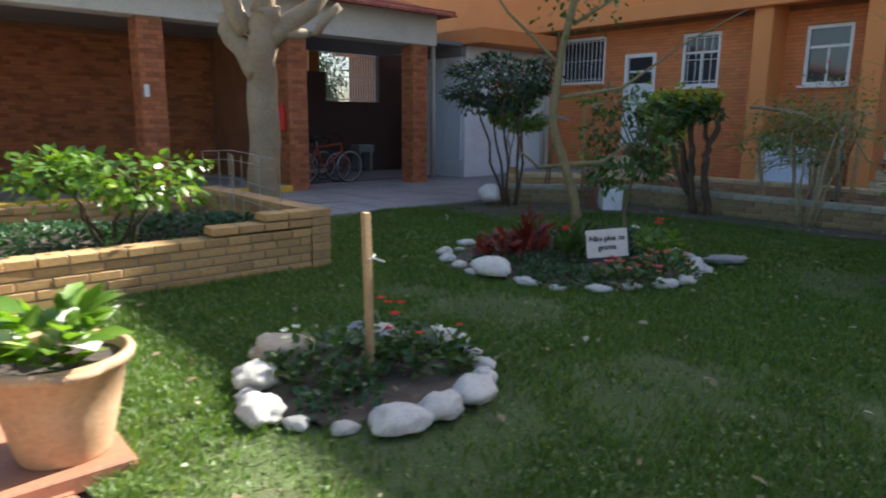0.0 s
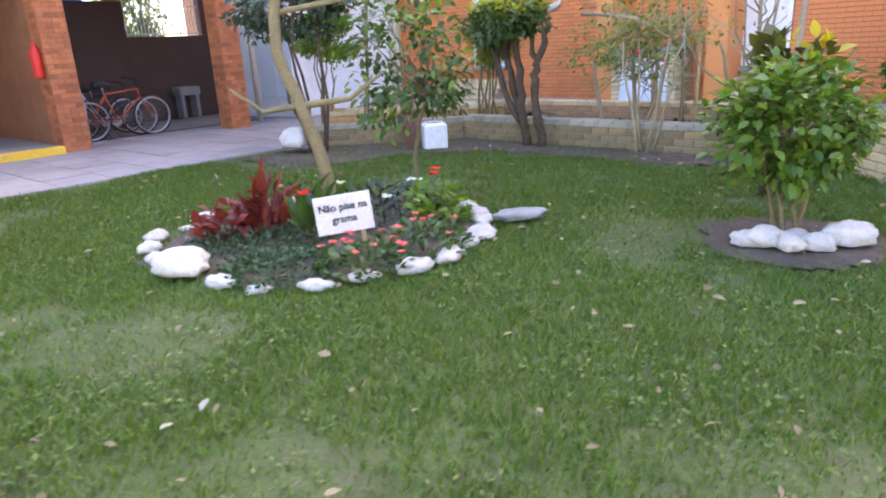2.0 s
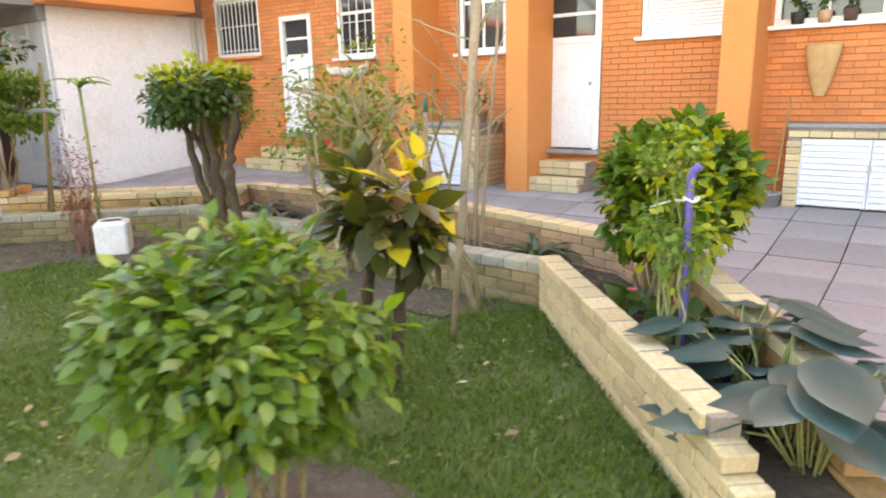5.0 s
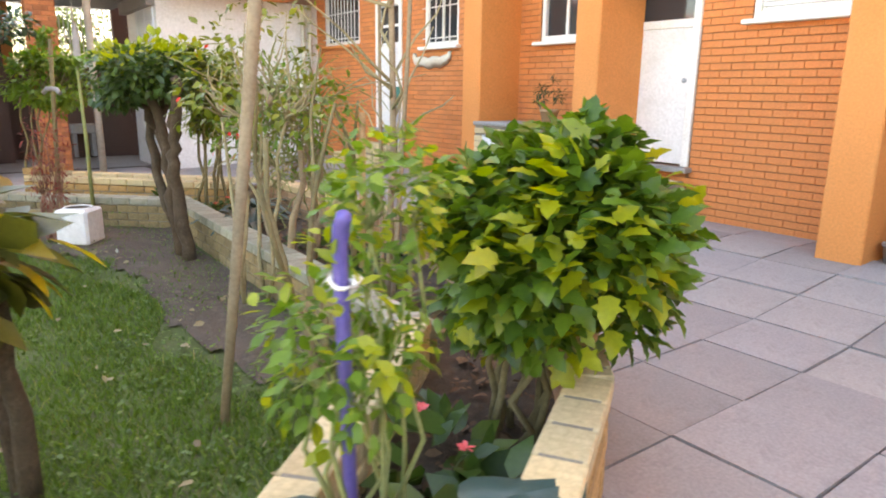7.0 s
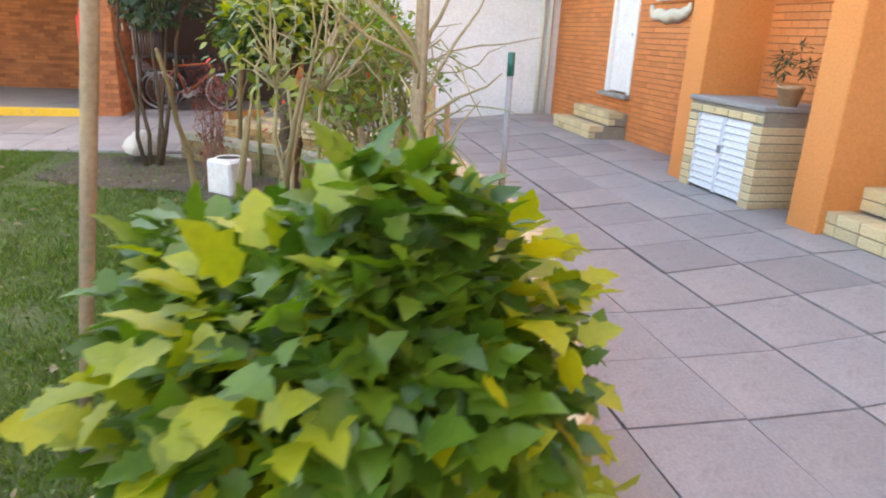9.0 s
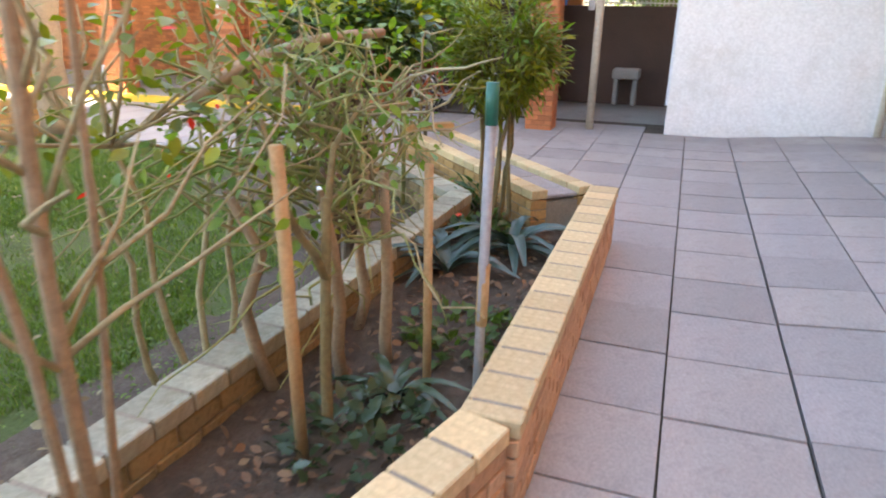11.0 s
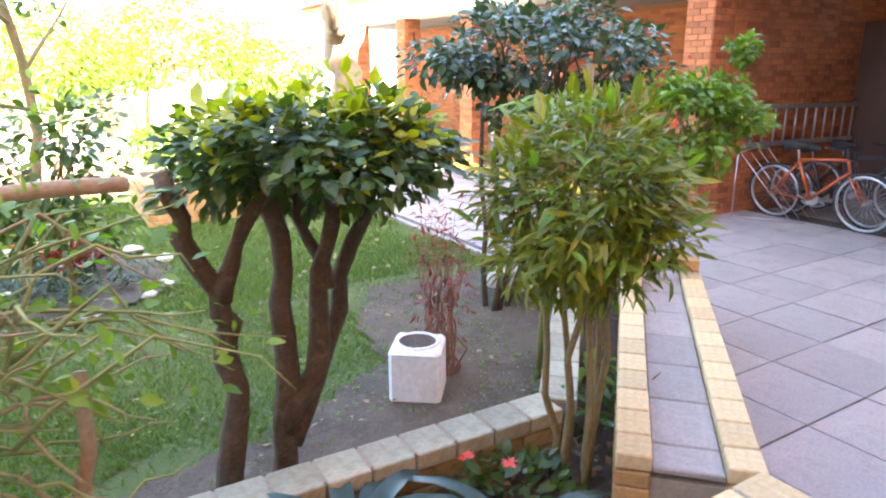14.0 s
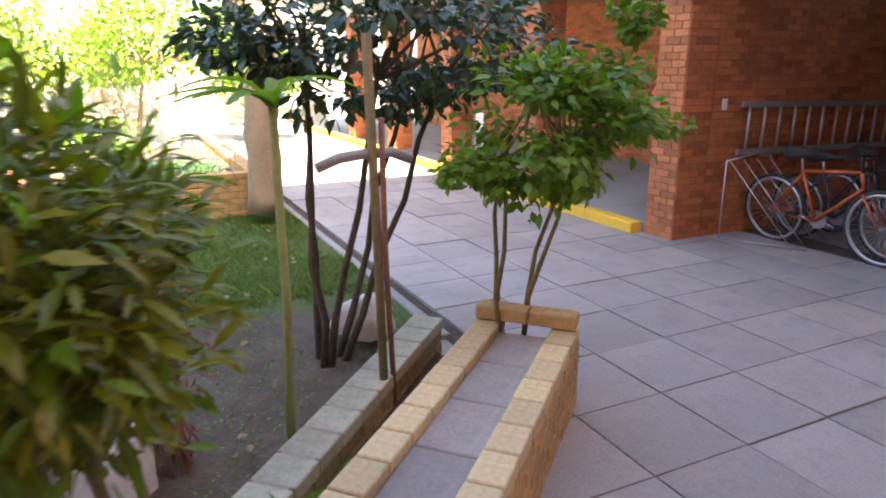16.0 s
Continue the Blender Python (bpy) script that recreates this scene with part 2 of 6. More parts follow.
def box_bm(x0, y0, z0, x1, y1, z1, bev=0.0):
    bm = bmesh.new()
    bmesh.ops.create_cube(bm, size=1.0, matrix=Matrix.Translation(((x0 + x1) / 2, (y0 + y1) / 2, (z0 + z1) / 2)) @ Matrix.Diagonal((x1 - x0, y1 - y0, z1 - z0, 1)))
    if bev:
        bmesh.ops.bevel(bm, geom=bm.edges[:], offset=bev, segments=1, affect='EDGES')
    return bm


def solid(name, x0, y0, z0, x1, y1, z1, material, label, category, bev=0.0, kind="structure"):
    me = bpy.data.meshes.new(name)
    bm = box_bm(x0, y0, z0, x1, y1, z1, bev)
    bm.to_mesh(me)
    bm.free()
    me.materials.append(material)
    return tagged(new(name, me), label, category, kind=kind)


def tube(points, radii, sides=7):
    """Verts and faces of a tapered tube along points."""
    V, Fc = [], []
    pts = [Vector(p) for p in points]
    for i, p in enumerate(pts):
        d = (pts[min(i + 1, len(pts) - 1)] - pts[max(i - 1, 0)]).normalized()
        a = d.cross(Vector((0.3, 1, 0.17))).normalized()
        b = d.cross(a)
        r = radii[i] if hasattr(radii, "__len__") else radii
        for k in range(sides):
            w = 2 * math.pi * k / sides
            V.append(p + (a * math.cos(w) + b * math.sin(w)) * r)
    for i in range(len(pts) - 1):
        for k in range(sides):
            j = (k + 1) % sides
            Fc.append((i * sides + k, i * sides + j, (i + 1) * sides + j, (i + 1) * sides + k))
    Fc.append(tuple(range(sides - 1, -1, -1)))
    Fc.append(tuple(range((len(pts) - 1) * sides, len(pts) * sides)))
    return V, Fc


def joined(name, pieces, material, smooth=True):
    V, Fc = [], []
    for v, f in pieces:
        o = len(V)
        V.extend(v)
        Fc.extend(tuple(i + o for i in q) for q in f)
    return mesh_of(name, V, Fc, material, smooth)


def wavy(a, b, n, amp, rng):
    """Points from a to b that wander a little."""
    a, b = Vector(a), Vector(b)
    return [a.lerp(b, i / n) + (Vector((rng.gauss(0, amp), rng.gauss(0, amp), rng.gauss(0, amp * 0.4))) if 0 < i < n else Vector()) for i in range(n + 1)]


LEAF_OVAL = (np.array([(0, 0, 0), (0.24, 0.28, 0.05), (0.25, 0.6, 0.04), (0, 1, -0.1), (-0.25, 0.6, 0.04), (-0.24, 0.28, 0.05), (0, 0.5, 0.0)]),
             [(0, 1, 6), (1, 2, 6), (2, 3, 6), (3, 4, 6), (4, 5, 6), (5, 0, 6)])
LEAF_LOBED = (np.array([(0, 0, 0), (0.30, 0.12, 0.04), (0.26, 0.32, 0.03), (0.44, 0.46, 0.05), (0.24, 0.56, 0.02), (0.22, 0.74, 0.02), (0, 1.05, -0.12),
                        (-0.22, 0.74, 0.02), (-0.24, 0.56, 0.02), (-0.44, 0.46, 0.05), (-0.26, 0.32, 0.03), (-0.30, 0.12, 0.04), (0, 0.45, -0.02)]),
              [(i, i + 1, 12) for i in range(11)] + [(11, 0, 12)])
LEAF_LONG = (np.array([(0, 0, 0), (0.10, 0.3, 0.03), (0.10, 0.65, 0.02), (0, 1, -0.12), (-0.10, 0.65, 0.02), (-0.10, 0.3, 0.03), (0, 0.5, 0)]), LEAF_OVAL[1])


def leaf_mesh(name, places, outs, sizes, shape, material, rng, droop=0.35, wild=0.7):
    """Many leaves in one mesh; each grows from its place, roughly along its outward way."""
    T, Fc = shape
    n = len(places)
    P, O = np.asarray(places, float), np.asarray(outs, float)
    d = O + rng.normal(0, wild, (n, 3)) * [1, 1, 0.6]
    d[:, 2] -= droop
    d /= np.linalg.norm(d, axis=1, keepdims=True) + 1e-9
    up = np.array([0, 0, 1.0]) + O * 0.5 + rng.normal(0, 0.35, (n, 3))
    s = np.cross(d, up)
    s /= np.linalg.norm(s, axis=1, keepdims=True) + 1e-9
    u = np.cross(s, d)
    V = P[:, None] + np.asarray(sizes)[:, None, None] * (T[None, :, :1] * s[:, None] + T[None, :, 1:2] * d[:, None] + T[None, :, 2:] * u[:, None])
    k = len(T)
    F = (np.array(Fc)[None] + (np.arange(n) * k)[:, None, None]).reshape(-1, 3)
    me = bpy.data.meshes.new(name)
    V = V.reshape(-1, 3)
    me.vertices.add(len(V))
    me.vertices.foreach_set("co", V.astype(np.float32).ravel())
    me.loops.add(F.size)
    me.loops.foreach_set("vertex_index", F.astype(np.int32).ravel())
    me.polygons.add(len(F))
    me.polygons.foreach_set("loop_start", np.arange(0, F.size, 3, dtype=np.int32))
    me.polygons.foreach_set("loop_total", np.full(len(F), 3, np.int32))
    me.update(calc_edges=True)
    me.materials.append(material)
    return me


def clump_points(rng, centre, radii, n, clumps=14, inner=0.45, spread=0.32):
    """Leaf places in clumps over an uneven ellipsoid, with gaps, and their outward ways."""
    c, r = np.array(centre, float), np.array(radii, float)
    q = rng.normal(0, 1, (clumps, 3))
    q /= np.linalg.norm(q, axis=1, keepdims=True)
    q *= (inner + (1 - inner) * rng.random((clumps, 1)) ** 0.5)
    pick = rng.integers(0, clumps, n)
    o = rng.normal(0, 1, (n, 3))
    o /= np.linalg.norm(o, axis=1, keepdims=True)
    local = q[pick] * 0.8 + o * spread * (0.55 + 0.45 * rng.random((n, 1)))
    out = local / (np.linalg.norm(local, axis=1, keepdims=True) + 1e-9) * 0.6 + o * 0.4
    return c + local * r, out, c + q * 0.8 * r


def shrub(name, label, category, base, centre, radii, n, size, shape, leaf, bark, stems=5, stem_r=0.02, clumps=16, seed=1, droop=0.35,
          wild=0.7, inner=0.45, spread=0.34, twigs=True, extra=None, stem_spread=0.12, fork=0.55):
    """A woody plant: leaning stems, twigs to each clump, and a crown of single leaves. Places are relative to the base."""
    rng, rr = np.random.default_rng(seed), random.Random(seed)
    ob = thing(name, label, category, Matrix.Translation(base))
    places, outs, hubs = clump_points(rng, centre, radii, n, clumps, inner, spread)
    pieces, ends = [], []
    for i in range(stems):
        w = 2 * math.pi * (i + rr.random() * 0.5) / stems
        foot = (math.cos(w) * stem_spread * rr.uniform(0.3, 1), math.sin(w) * stem_spread * rr.uniform(0.3, 1), -0.03)
        end = (centre[0] * fork + math.cos(w) * radii[0] * 0.35, centre[1] * fork + math.sin(w) * radii[1] * 0.35, centre[2] - radii[2] * 0.45)
        pts = wavy(foot, end, 5, 0.025, rr)
        pieces.append(tube(pts, [stem_r * (1 - 0.09 * k) for k in range(6)], 7))
        ends.append(Vector(end))
    for v, q in pieces:
        child("stem", mesh_of("stem", v, q, bark, True), ob)
    if twigs and ends:
        pieces = []
        for hpt in hubs:
            hv = Vector(hpt)
            e = min(ends, key=lambda q: (q - hv).length)
            pieces.append(tube(wavy(e, hv, 3, 0.03, rr), [stem_r * 0.55, stem_r * 0.42, stem_r * 0.3, stem_r * 0.15], 5))
        child("branch", joined("branch", pieces, bark), ob, kind="stuff")
    child("crown", leaf_mesh("crown", places, outs, rng.uniform(0.55, 1.15, n) * size, shape, leaf, rng, droop, wild), ob, kind="stuff")
    if extra:
        mat2, n2, size2 = extra
        p2, o2, _ = clump_points(rng, centre, [v * 1.03 for v in radii], n2, clumps, 0.8, 0.3)
        child("new_leaves", leaf_mesh("new_leaves", p2, o2, rng.uniform(0.6, 1.1, n2) * size2, shape, mat2, rng, droop, wild), ob, kind="stuff")
    return ob


# ---------------------------------------------------------------- ground
ground = tagged(new("ground", mesh_of("ground", [(-600, -600, -0.06), (600, -600, -0.06), (600, 600, -0.06), (-600, 600, -0.06)], [(0, 1, 2, 3)], M_CONC)),
                "bare grey ground around the courtyard", "ground", kind="structure")

LAWN = [(-8.05, 0.45), (1.6, 0.45), (1.6, 7.2), (0.37, 7.42), (-1.48, 9.54), (-6.2, 9.68), (-7.75, 8.05), (-8.05, 7.75)]


def inside(px, py, poly):
    hit, j = False, len(poly) - 1
    for i in range(len(poly)):
        (xi, yi), (xj, yj) = poly[i], poly[j]
        if (yi > py) != (yj > py) and px < (xj - xi) * (py - yi) / (yj - yi) + xi:
            hit = not hit
        j = i
    return hit


def lawn_height(x, y):
    return 0.012 * noise.noise(Vector((x * 0.9, y * 0.9, 0))) + 0.012 * noise.noise(Vector((x * 4, y * 4, 3)))


def lawn_sheet():
    step, V, Fc, index = 0.12, [], [], {}
    nx, ny = int((1.6 + 8.05) / step) + 1, int((9.8 - 0.45) / step) + 1
    for i in range(nx + 1):
        for j in range(ny + 1):
            x, y = -8.05 + i * step, 0.45 + j * step
            index[i, j] = len(V)
            V.append((x, y, lawn_height(x, y)))
    for i in range(nx):
        for j in range(ny):
            if inside(-8.05 + (i + 0.5) * step, 0.45 + (j + 0.5) * step, LAWN):
                Fc.append((index[i, j], index[i + 1, j], index[i + 1, j + 1], index[i, j + 1]))
    return mesh_of("lawn", V, Fc, M_TURF, True)


lawn = tagged(new("lawn", lawn_sheet()), "patchy green lawn with thin worn soil patches", "lawn", kind="structure")

BEDS = [((-2.68, 1.86), 0.60), ((-3.95, 5.2), 1.22), ((-1.05, 6.68), 0.57)]


def grass_blades(count, seed):
    rng = np.random.default_rng(seed)
    xy = rng.random((count, 2)) * [9.65, 9.3] + [-8.05, 0.45]
    keep = np.array([inside(x, y, LAWN) for x, y in xy])
    for (cx, cy), r in BEDS:
        away = np.hypot(xy[:, 0] - cx, xy[:, 1] - cy) / r + rng.normal(0, 0.10, count)
        keep &= away > (1.0 if r < 0.58 else 0.96)
    worn = np.array([noise.noise(Vector((x * 0.8, y * 0.8, 7))) + 0.5 * noise.noise(Vector((x * 2.3, y * 2.3, 2))) for x, y in xy])
    keep &= rng.random(count) < np.clip(1.15 - np.clip(worn, 0, 1) * 2.3, 0.12, 1)
    ragged = np.array([0.25 * noise.noise(Vector((x * 2.1, y * 2.1, 31))) for x, y in xy])
    bare = (xy[:, 1] + ragged > 8.75) & (xy[:, 0] < -1.9) | (xy[:, 0] + ragged * 1.5 < -6.15) & (xy[:, 1] > 6.6)
    keep &= ~(bare & (rng.random(count) < 0.90)) & ~((xy[:, 0] < -4.6) & (xy[:, 1] > 6.8) & (rng.random(count) < 0.4))
    xy = xy[keep]
    n = len(xy)
    z = np.array([lawn_height(x, y) for x, y in xy])
    a, h, w = rng.random(n) * 6.283, rng.uniform(0.022, 0.062, n), rng.uniform(0.0022, 0.0052, n)
    lean = rng.uniform(0.3, 1.3, n) * h
    b = rng.random(n) * 6.283
    base = np.c_[xy, z - 0.004]
    side = np.c_[np.cos(a), np.sin(a), 0 * a] * w[:, None]
    mid = base + np.c_[np.cos(b) * lean * 0.35, np.sin(b) * lean * 0.35, h * 0.65]
    tip = base + np.c_[np.cos(b) * lean, np.sin(b) * lean, h]
    V = np.stack([base - side, base + side, mid + side * 0.7, mid - side * 0.7, tip], 1).reshape(-1, 3)
    k = (np.arange(n) * 5)[:, None, None]
    F = (np.array([(0, 1, 2), (0, 2, 3), (3, 2, 4)])[None] + k).reshape(-1, 3)
    me = bpy.data.meshes.new("grass")
    me.vertices.add(len(V))
    me.vertices.foreach_set("co", V.astype(np.float32).ravel())
    me.loops.add(F.size)
    me.loops.foreach_set("vertex_index", F.astype(np.int32).ravel())
    me.polygons.add(len(F))
    me.polygons.foreach_set("loop_start", np.arange(0, F.size, 3, dtype=np.int32))
    me.polygons.foreach_set("loop_total", np.full(len(F), 3, np.int32))
    me.update(calc_edges=True)
    me.materials.append(L_GRASS)
    return me


tagged(new("grass", grass_blades(400000, 5)), "short green grass blades on the lawn", "grass", kind="stuff")

# lawn's concrete edging along the paved court
for i, (a, b) in enumerate((((-8.13, 0.4), (-8.05, 7.8)),)):
    solid("lawn_edging", a[0], a[1], -0.05, b[0], b[1], 0.025, M_CONC, "low pale concrete edging strip beside lawn", "edging", 0.008)

# ---------------------------------------------------------------- house facade
WY = 14.3
HOLES = [(-4.02, 0.71, -3.10, 3.0), (-5.45, 2.13, -4.60, 3.28), (-8.10, 2.18, -7.20, 3.35), (-9.60, 0.82, -8.75, 3.0),
         (-11.6, 2.33, -10.2, 3.5), (-2.56, 2.20, -1.48, 3.45), (-0.98, 2.22, 1.2, 3.45)]


def wall_with_holes(name, x0, x1, z0, z1, y0, y1, holes, material):
    """A wall along x with openings that go through it."""
    xs = sorted({x0, x1, *(h[0] for h in holes), *(h[2] for h in holes)})
    zs = sorted({z0, z1, *(h[1] for h in holes), *(h[3] for h in holes)})
    solid_at = {}
    for i in range(len(xs) - 1):
        for k in range(len(zs) - 1):
            cx, cz = (xs[i] + xs[i + 1]) / 2, (zs[k] + zs[k + 1]) / 2
            solid_at[i, k] = not any(h[0] < cx < h[2] and h[1] < cz < h[3] for h in holes)
    V, Fc = [], []

    def quad(*p):
        o = len(V)
        V.extend(p)
        Fc.append((o, o + 1, o + 2, o + 3))
    for (i, k), s in solid_at.items():
        if not s:
            continue
        a, b, c, d = xs[i], xs[i + 1], zs[k], zs[k + 1]
        quad((a, y0, c), (b, y0, c), (b, y0, d), (a, y0, d))
        quad((b, y1, c), (a, y1, c), (a, y1, d), (b, y1, d))
        if not solid_at.get((i - 1, k)):
            quad((a, y1, c), (a, y0, c), (a, y0, d), (a, y1, d))
        if not solid_at.get((i + 1, k)):
            quad((b, y0, c), (b, y1, c), (b, y1, d), (b, y0, d))
        if not solid_at.get((i, k - 1)):
            quad((a, y1, c), (b, y1, c), (b, y0, c), (a, y0, c))
        if not solid_at.get((i, k + 1)):
            quad((a, y0, d), (b, y0, d), (b, y1, d), (a, y1, d))
    return mesh_of(name, V, Fc, material)


wall_n = tagged(new("wall_north", wall_with_holes("wall_north", -22, 9, -0.05, 3.7, WY + 0.012, WY + 0.25, HOLES, M_JOINT)),
                "orange painted brick house wall with fine dark joints", "house wall", kind="structure")
solid("wall_north_upper", -22, WY - 0.7, 3.7, 9, WY + 4, 9.70, M_ORANGE, "orange upper storeys overhanging the ground floor", "house wall")
solid("wall_north_fascia", -11.9, WY - 0.86, 3.62, 9, WY - 0.7, 3.95, M_ORANGE, "smooth orange fascia band under upper storey", "fascia", 0.01)
# added sheet: the unlit depth of the rooms is put into its dark colour
solid("room_dark_sheet", -22, WY + 0.9, -0.05, 9, WY + 1.0, 3.69, M_DARK, "dark sheet standing in for unlit rooms behind windows", "wall")


def brick_box(V, Fc, o, u, n, w, h, d, bev=0.004):
    """A brick face on a wall: chamfered front and sides. o: lower corner, u: along, n: outward."""
    k = len(V)
    z = Vector((0, 0, 1))
    for e, out in ((0, -0.02), (0, d - bev), (bev, d)):
        for a, b in ((e, e), (w - e, e), (w - e, h - e), (e, h - e)):
            V.append(o + u * a + z * b + n * out)
    for r in (0, 4):
        for q in range(4):
            j = (q + 1) % 4
            Fc.append((k + r + q, k + r + j, k + r + 4 + j, k + r + 4 + q))
    Fc.append((k + 8, k + 9, k + 10, k + 11))


def brick_panel(name, o, u, n, width, height, material, holes=(), bl=0.24, bh=0.075, joint=0.008, skip=None, depth=0.012):
    """Running-bond bricks on a face, as one mesh; holes in (along, up)."""
    o, u, n = Vector(o), Vector(u).normalized(), Vector(n).normalized()
    V, Fc = [], []
    c = 0
    rr = random.Random(4)
    while (c + 1) * bh <= height + 0.001:
        x = -0.5 * bl if c % 2 else 0.0
        while x < width:
            a, b = max(x, 0), min(x + bl - (0.0025 if bl > 0.23 else joint), width)
            zc = (c + 0.5) * bh
            cuts = [(a, b)]
            for (ha, hz0, hb, hz1) in holes:
                if hz0 - bh * 0.4 < zc < hz1 + bh * 0.4:
                    cuts = [s for p in cuts for s in ((p[0], min(p[1], ha)), (max(p[0], hb), p[1])) if s[1] - s[0] > 0.02] if True else cuts
            for s0, s1 in cuts:
                if s1 - s0 > 0.02 and not (skip and skip((s0 + s1) / 2, zc)):
                    brick_box(V, Fc, o + u * s0 + Vector((0, 0, c * bh)), u, n, s1 - s0, bh - joint, depth + rr.uniform(-0.003, 0.002))
            x += bl
        c += 1
    return mesh_of(name, V, Fc, material)


NEAR = lambda x, z: -3.08 < x - 12.0 < -1.4 and z < 2.2
holes_f = [(h[0] + 12, h[1], h[2] + 12, h[3]) for h in HOLES]
child("bricks", brick_panel("bricks", (-12, WY + 0.012, 0), (1, 0, 0), (0, -1, 0), 16, 3.62, M_FACADE, holes_f, skip=NEAR), wall_n, label="orange painted brick courses", kind="stuff")


def pilaster(x0, x1, label):
    solid("pilaster", x0, 13.6, -0.05, x1, WY + 0.05, 3.68, M_ORANGE, label, "pillar", 0.012)


for x0, x1 in ((-6.2, -5.83), (-4.2, -3.85), (-1.38, -1.02), (1.6, 1.96)):
    pilaster(x0, x1, "smooth orange plastered pillar against brick wall")


def window(x0, z0, x1, z1, kind_of):
    """A timber window in the facade: frame, sashes, panes, sill, and bars where there are some."""
    label = {"bars": "white framed window with white iron bars", "dark": "wide dark window behind pale iron bars", "shutter": "white window with closed slatted shutter",
             "plain": "white framed sash window with dark panes", "plants": "white framed window with flower pots on sill"}[kind_of]
    w = thing("window", label, "window", Matrix.Translation((x0, WY, z0)), kind="structure")
    W, H, f = x1 - x0, z1 - z0, 0.07
    for a in ((0, 0, W, f), (0, H - f, W, H), (0, f, f, H - f), (W - f, f, W, H - f)):
        part("window_frame", box_bm(a[0], 0.02, a[1], a[2], 0.10, a[3], 0.006), M_FRAME, w)
    part("sill", box_bm(-0.06, -0.10, -0.05, W + 0.06, 0.05, -0.003, 0.008), M_FRAME if kind_of != "dark" else M_ORANGE, w)
    if kind_of == "shutter":
        for k in range(int((H - 2 * f) / 0.045)):
            part("slat", box_bm(f, 0.05, f + k * 0.045, W - f, 0.075, f + k * 0.045 + 0.038), M_FRAME, w)
        return w
    part("pane", box_bm(f, 0.07, f, W - f, 0.078, H - f), M_GLASS, w, "dark reflecting glass")
    mid = [(W * 0.5 - 0.02, f, W * 0.5 + 0.02, H * 0.62), (f, H * 0.62, W - f, H * 0.62 + 0.05)] if kind_of != "dark" else []
    if kind_of == "plants":
        mid = [(W * i / 4 - 0.025, f, W * i / 4 + 0.025, H - f) for i in (1, 2, 3)]
    for a in mid:
        part("glazing_bar", box_bm(a[0], 0.045, a[1], a[2], 0.085, a[3]), M_FRAME, w)
    if kind_of in ("bars", "dark"):
        n = 5 if kind_of == "bars" else 11
        for k in range(1, n):
            v, q = tube([(W * k / n, -0.03, 0.02), (W * k / n, -0.03, H - 0.02)], 0.009, 6)
            child("bar", mesh_of("bar", v, q, M_IRON), w)
        for zz in (0.12, H * 0.5, H - 0.12):
            v, q = tube([(0, -0.03, zz), (W, -0.03, zz)], 0.008, 6)
            child("bar", mesh_of("bar", v, q, M_IRON), w)
    return w


window(-5.45, 2.13, -4.60, 3.28, "plain")
window(-8.10, 2.18, -7.20, 3.35, "bars")
window(-11.6, 2.33, -10.2, 3.5, "dark")
window(-2.56, 2.20, -1.48, 3.45, "shutter")
window(-0.98, 2.22, 1.2, 3.45, "plants")


def house_door(x0, z0, x1, z1):
    d = thing("door", "closed white panelled door with a glazed top light", "door", Matrix.Translation((x0, WY, z0)), kind="structure")
    W, H, f = x1 - x0, z1 - z0, 0.09
    for a in ((0, 0, f, H), (W - f, 0, W, H), (f, H - f, W - f, H)):
        part("door_frame", box_bm(a[0], -0.02, a[1], a[2], 0.12, a[3], 0.006), M_FRAME, d)
    part("leaf", box_bm(f, 0.04, 0.02, W - f, 0.085, H * 0.64, 0.005), M_WHITE, d, "white door leaf")
    part("rail", box_bm(f, 0.03, H * 0.64 + 0.002, W - f, 0.09, H * 0.68, 0.005), M_FRAME, d)
    part("pane", box_bm(f, 0.06, H * 0.68 + 0.002, W - f, 0.066, H - f - 0.002), M_GLASS, d, "dark top light pane")
    part("rail", box_bm(f, 0.035, H * 0.80, W - f, 0.085, H * 0.82), M_FRAME, d)
    part("threshold", box_bm(-0.05, -0.12, -0.06, W + 0.05, 0.1, -0.003, 0.008), M_CONC, d, "grey stone threshold")
    bm = bmesh.new()
    bmesh.ops.create_uvsphere(bm, u_segments=10, v_segments=6, radius=0.025, matrix=Matrix.Translation((W - f - 0.07, 0.015, H * 0.4)))
    part("handle", bm, M_STEEL, d, "steel door knob", smooth=True)


house_door(-4.02, 0.71, -3.10, 3.0)
house_door(-9.60, 0.82, -8.75, 3.0)

# white service block at the end of the walk, and its louvred doors
BX = -11.95
solid("wall_service_block", -14.2, 11.15, -0.05, BX, WY + 0.1, 3.15, M_WHITE, "plain white plastered service block wall", "wall", 0.01)
solid("roof_service_block", -14.4, 10.95, 3.152, -11.2, WY - 0.705, 3.5, M_ORANGE, "orange canopy slab over white service block", "canopy", 0.01)


def louvre_door(name, label, W, H, m, material, slats, frame_mat=None, parent=None):
    d = thing(name, label, "louvre door", m, kind="structure") if parent is None else parent
    f = 0.04
    for a in ((0, 0, f, H), (W - f, 0, W, H), (f, 0, W - f, f), (f, H - f, W - f, H)):
        part("door_frame", box_bm(a[0], -0.03, a[1], a[2], 0.0, a[3], 0.003), frame_mat or material, d)
    hh = (H - 2 * f) / slats
    for k in range(slats):
        bm = box_bm(f, -0.022, -hh * 0.55, W - f, -0.015, hh * 0.5)
        part("slat", bm, material, d, m=Matrix.Translation((0, 0, f + (k + 0.5) * hh)) @ Matrix.Rotation(radians(-16), 4, 'X'))
    return d


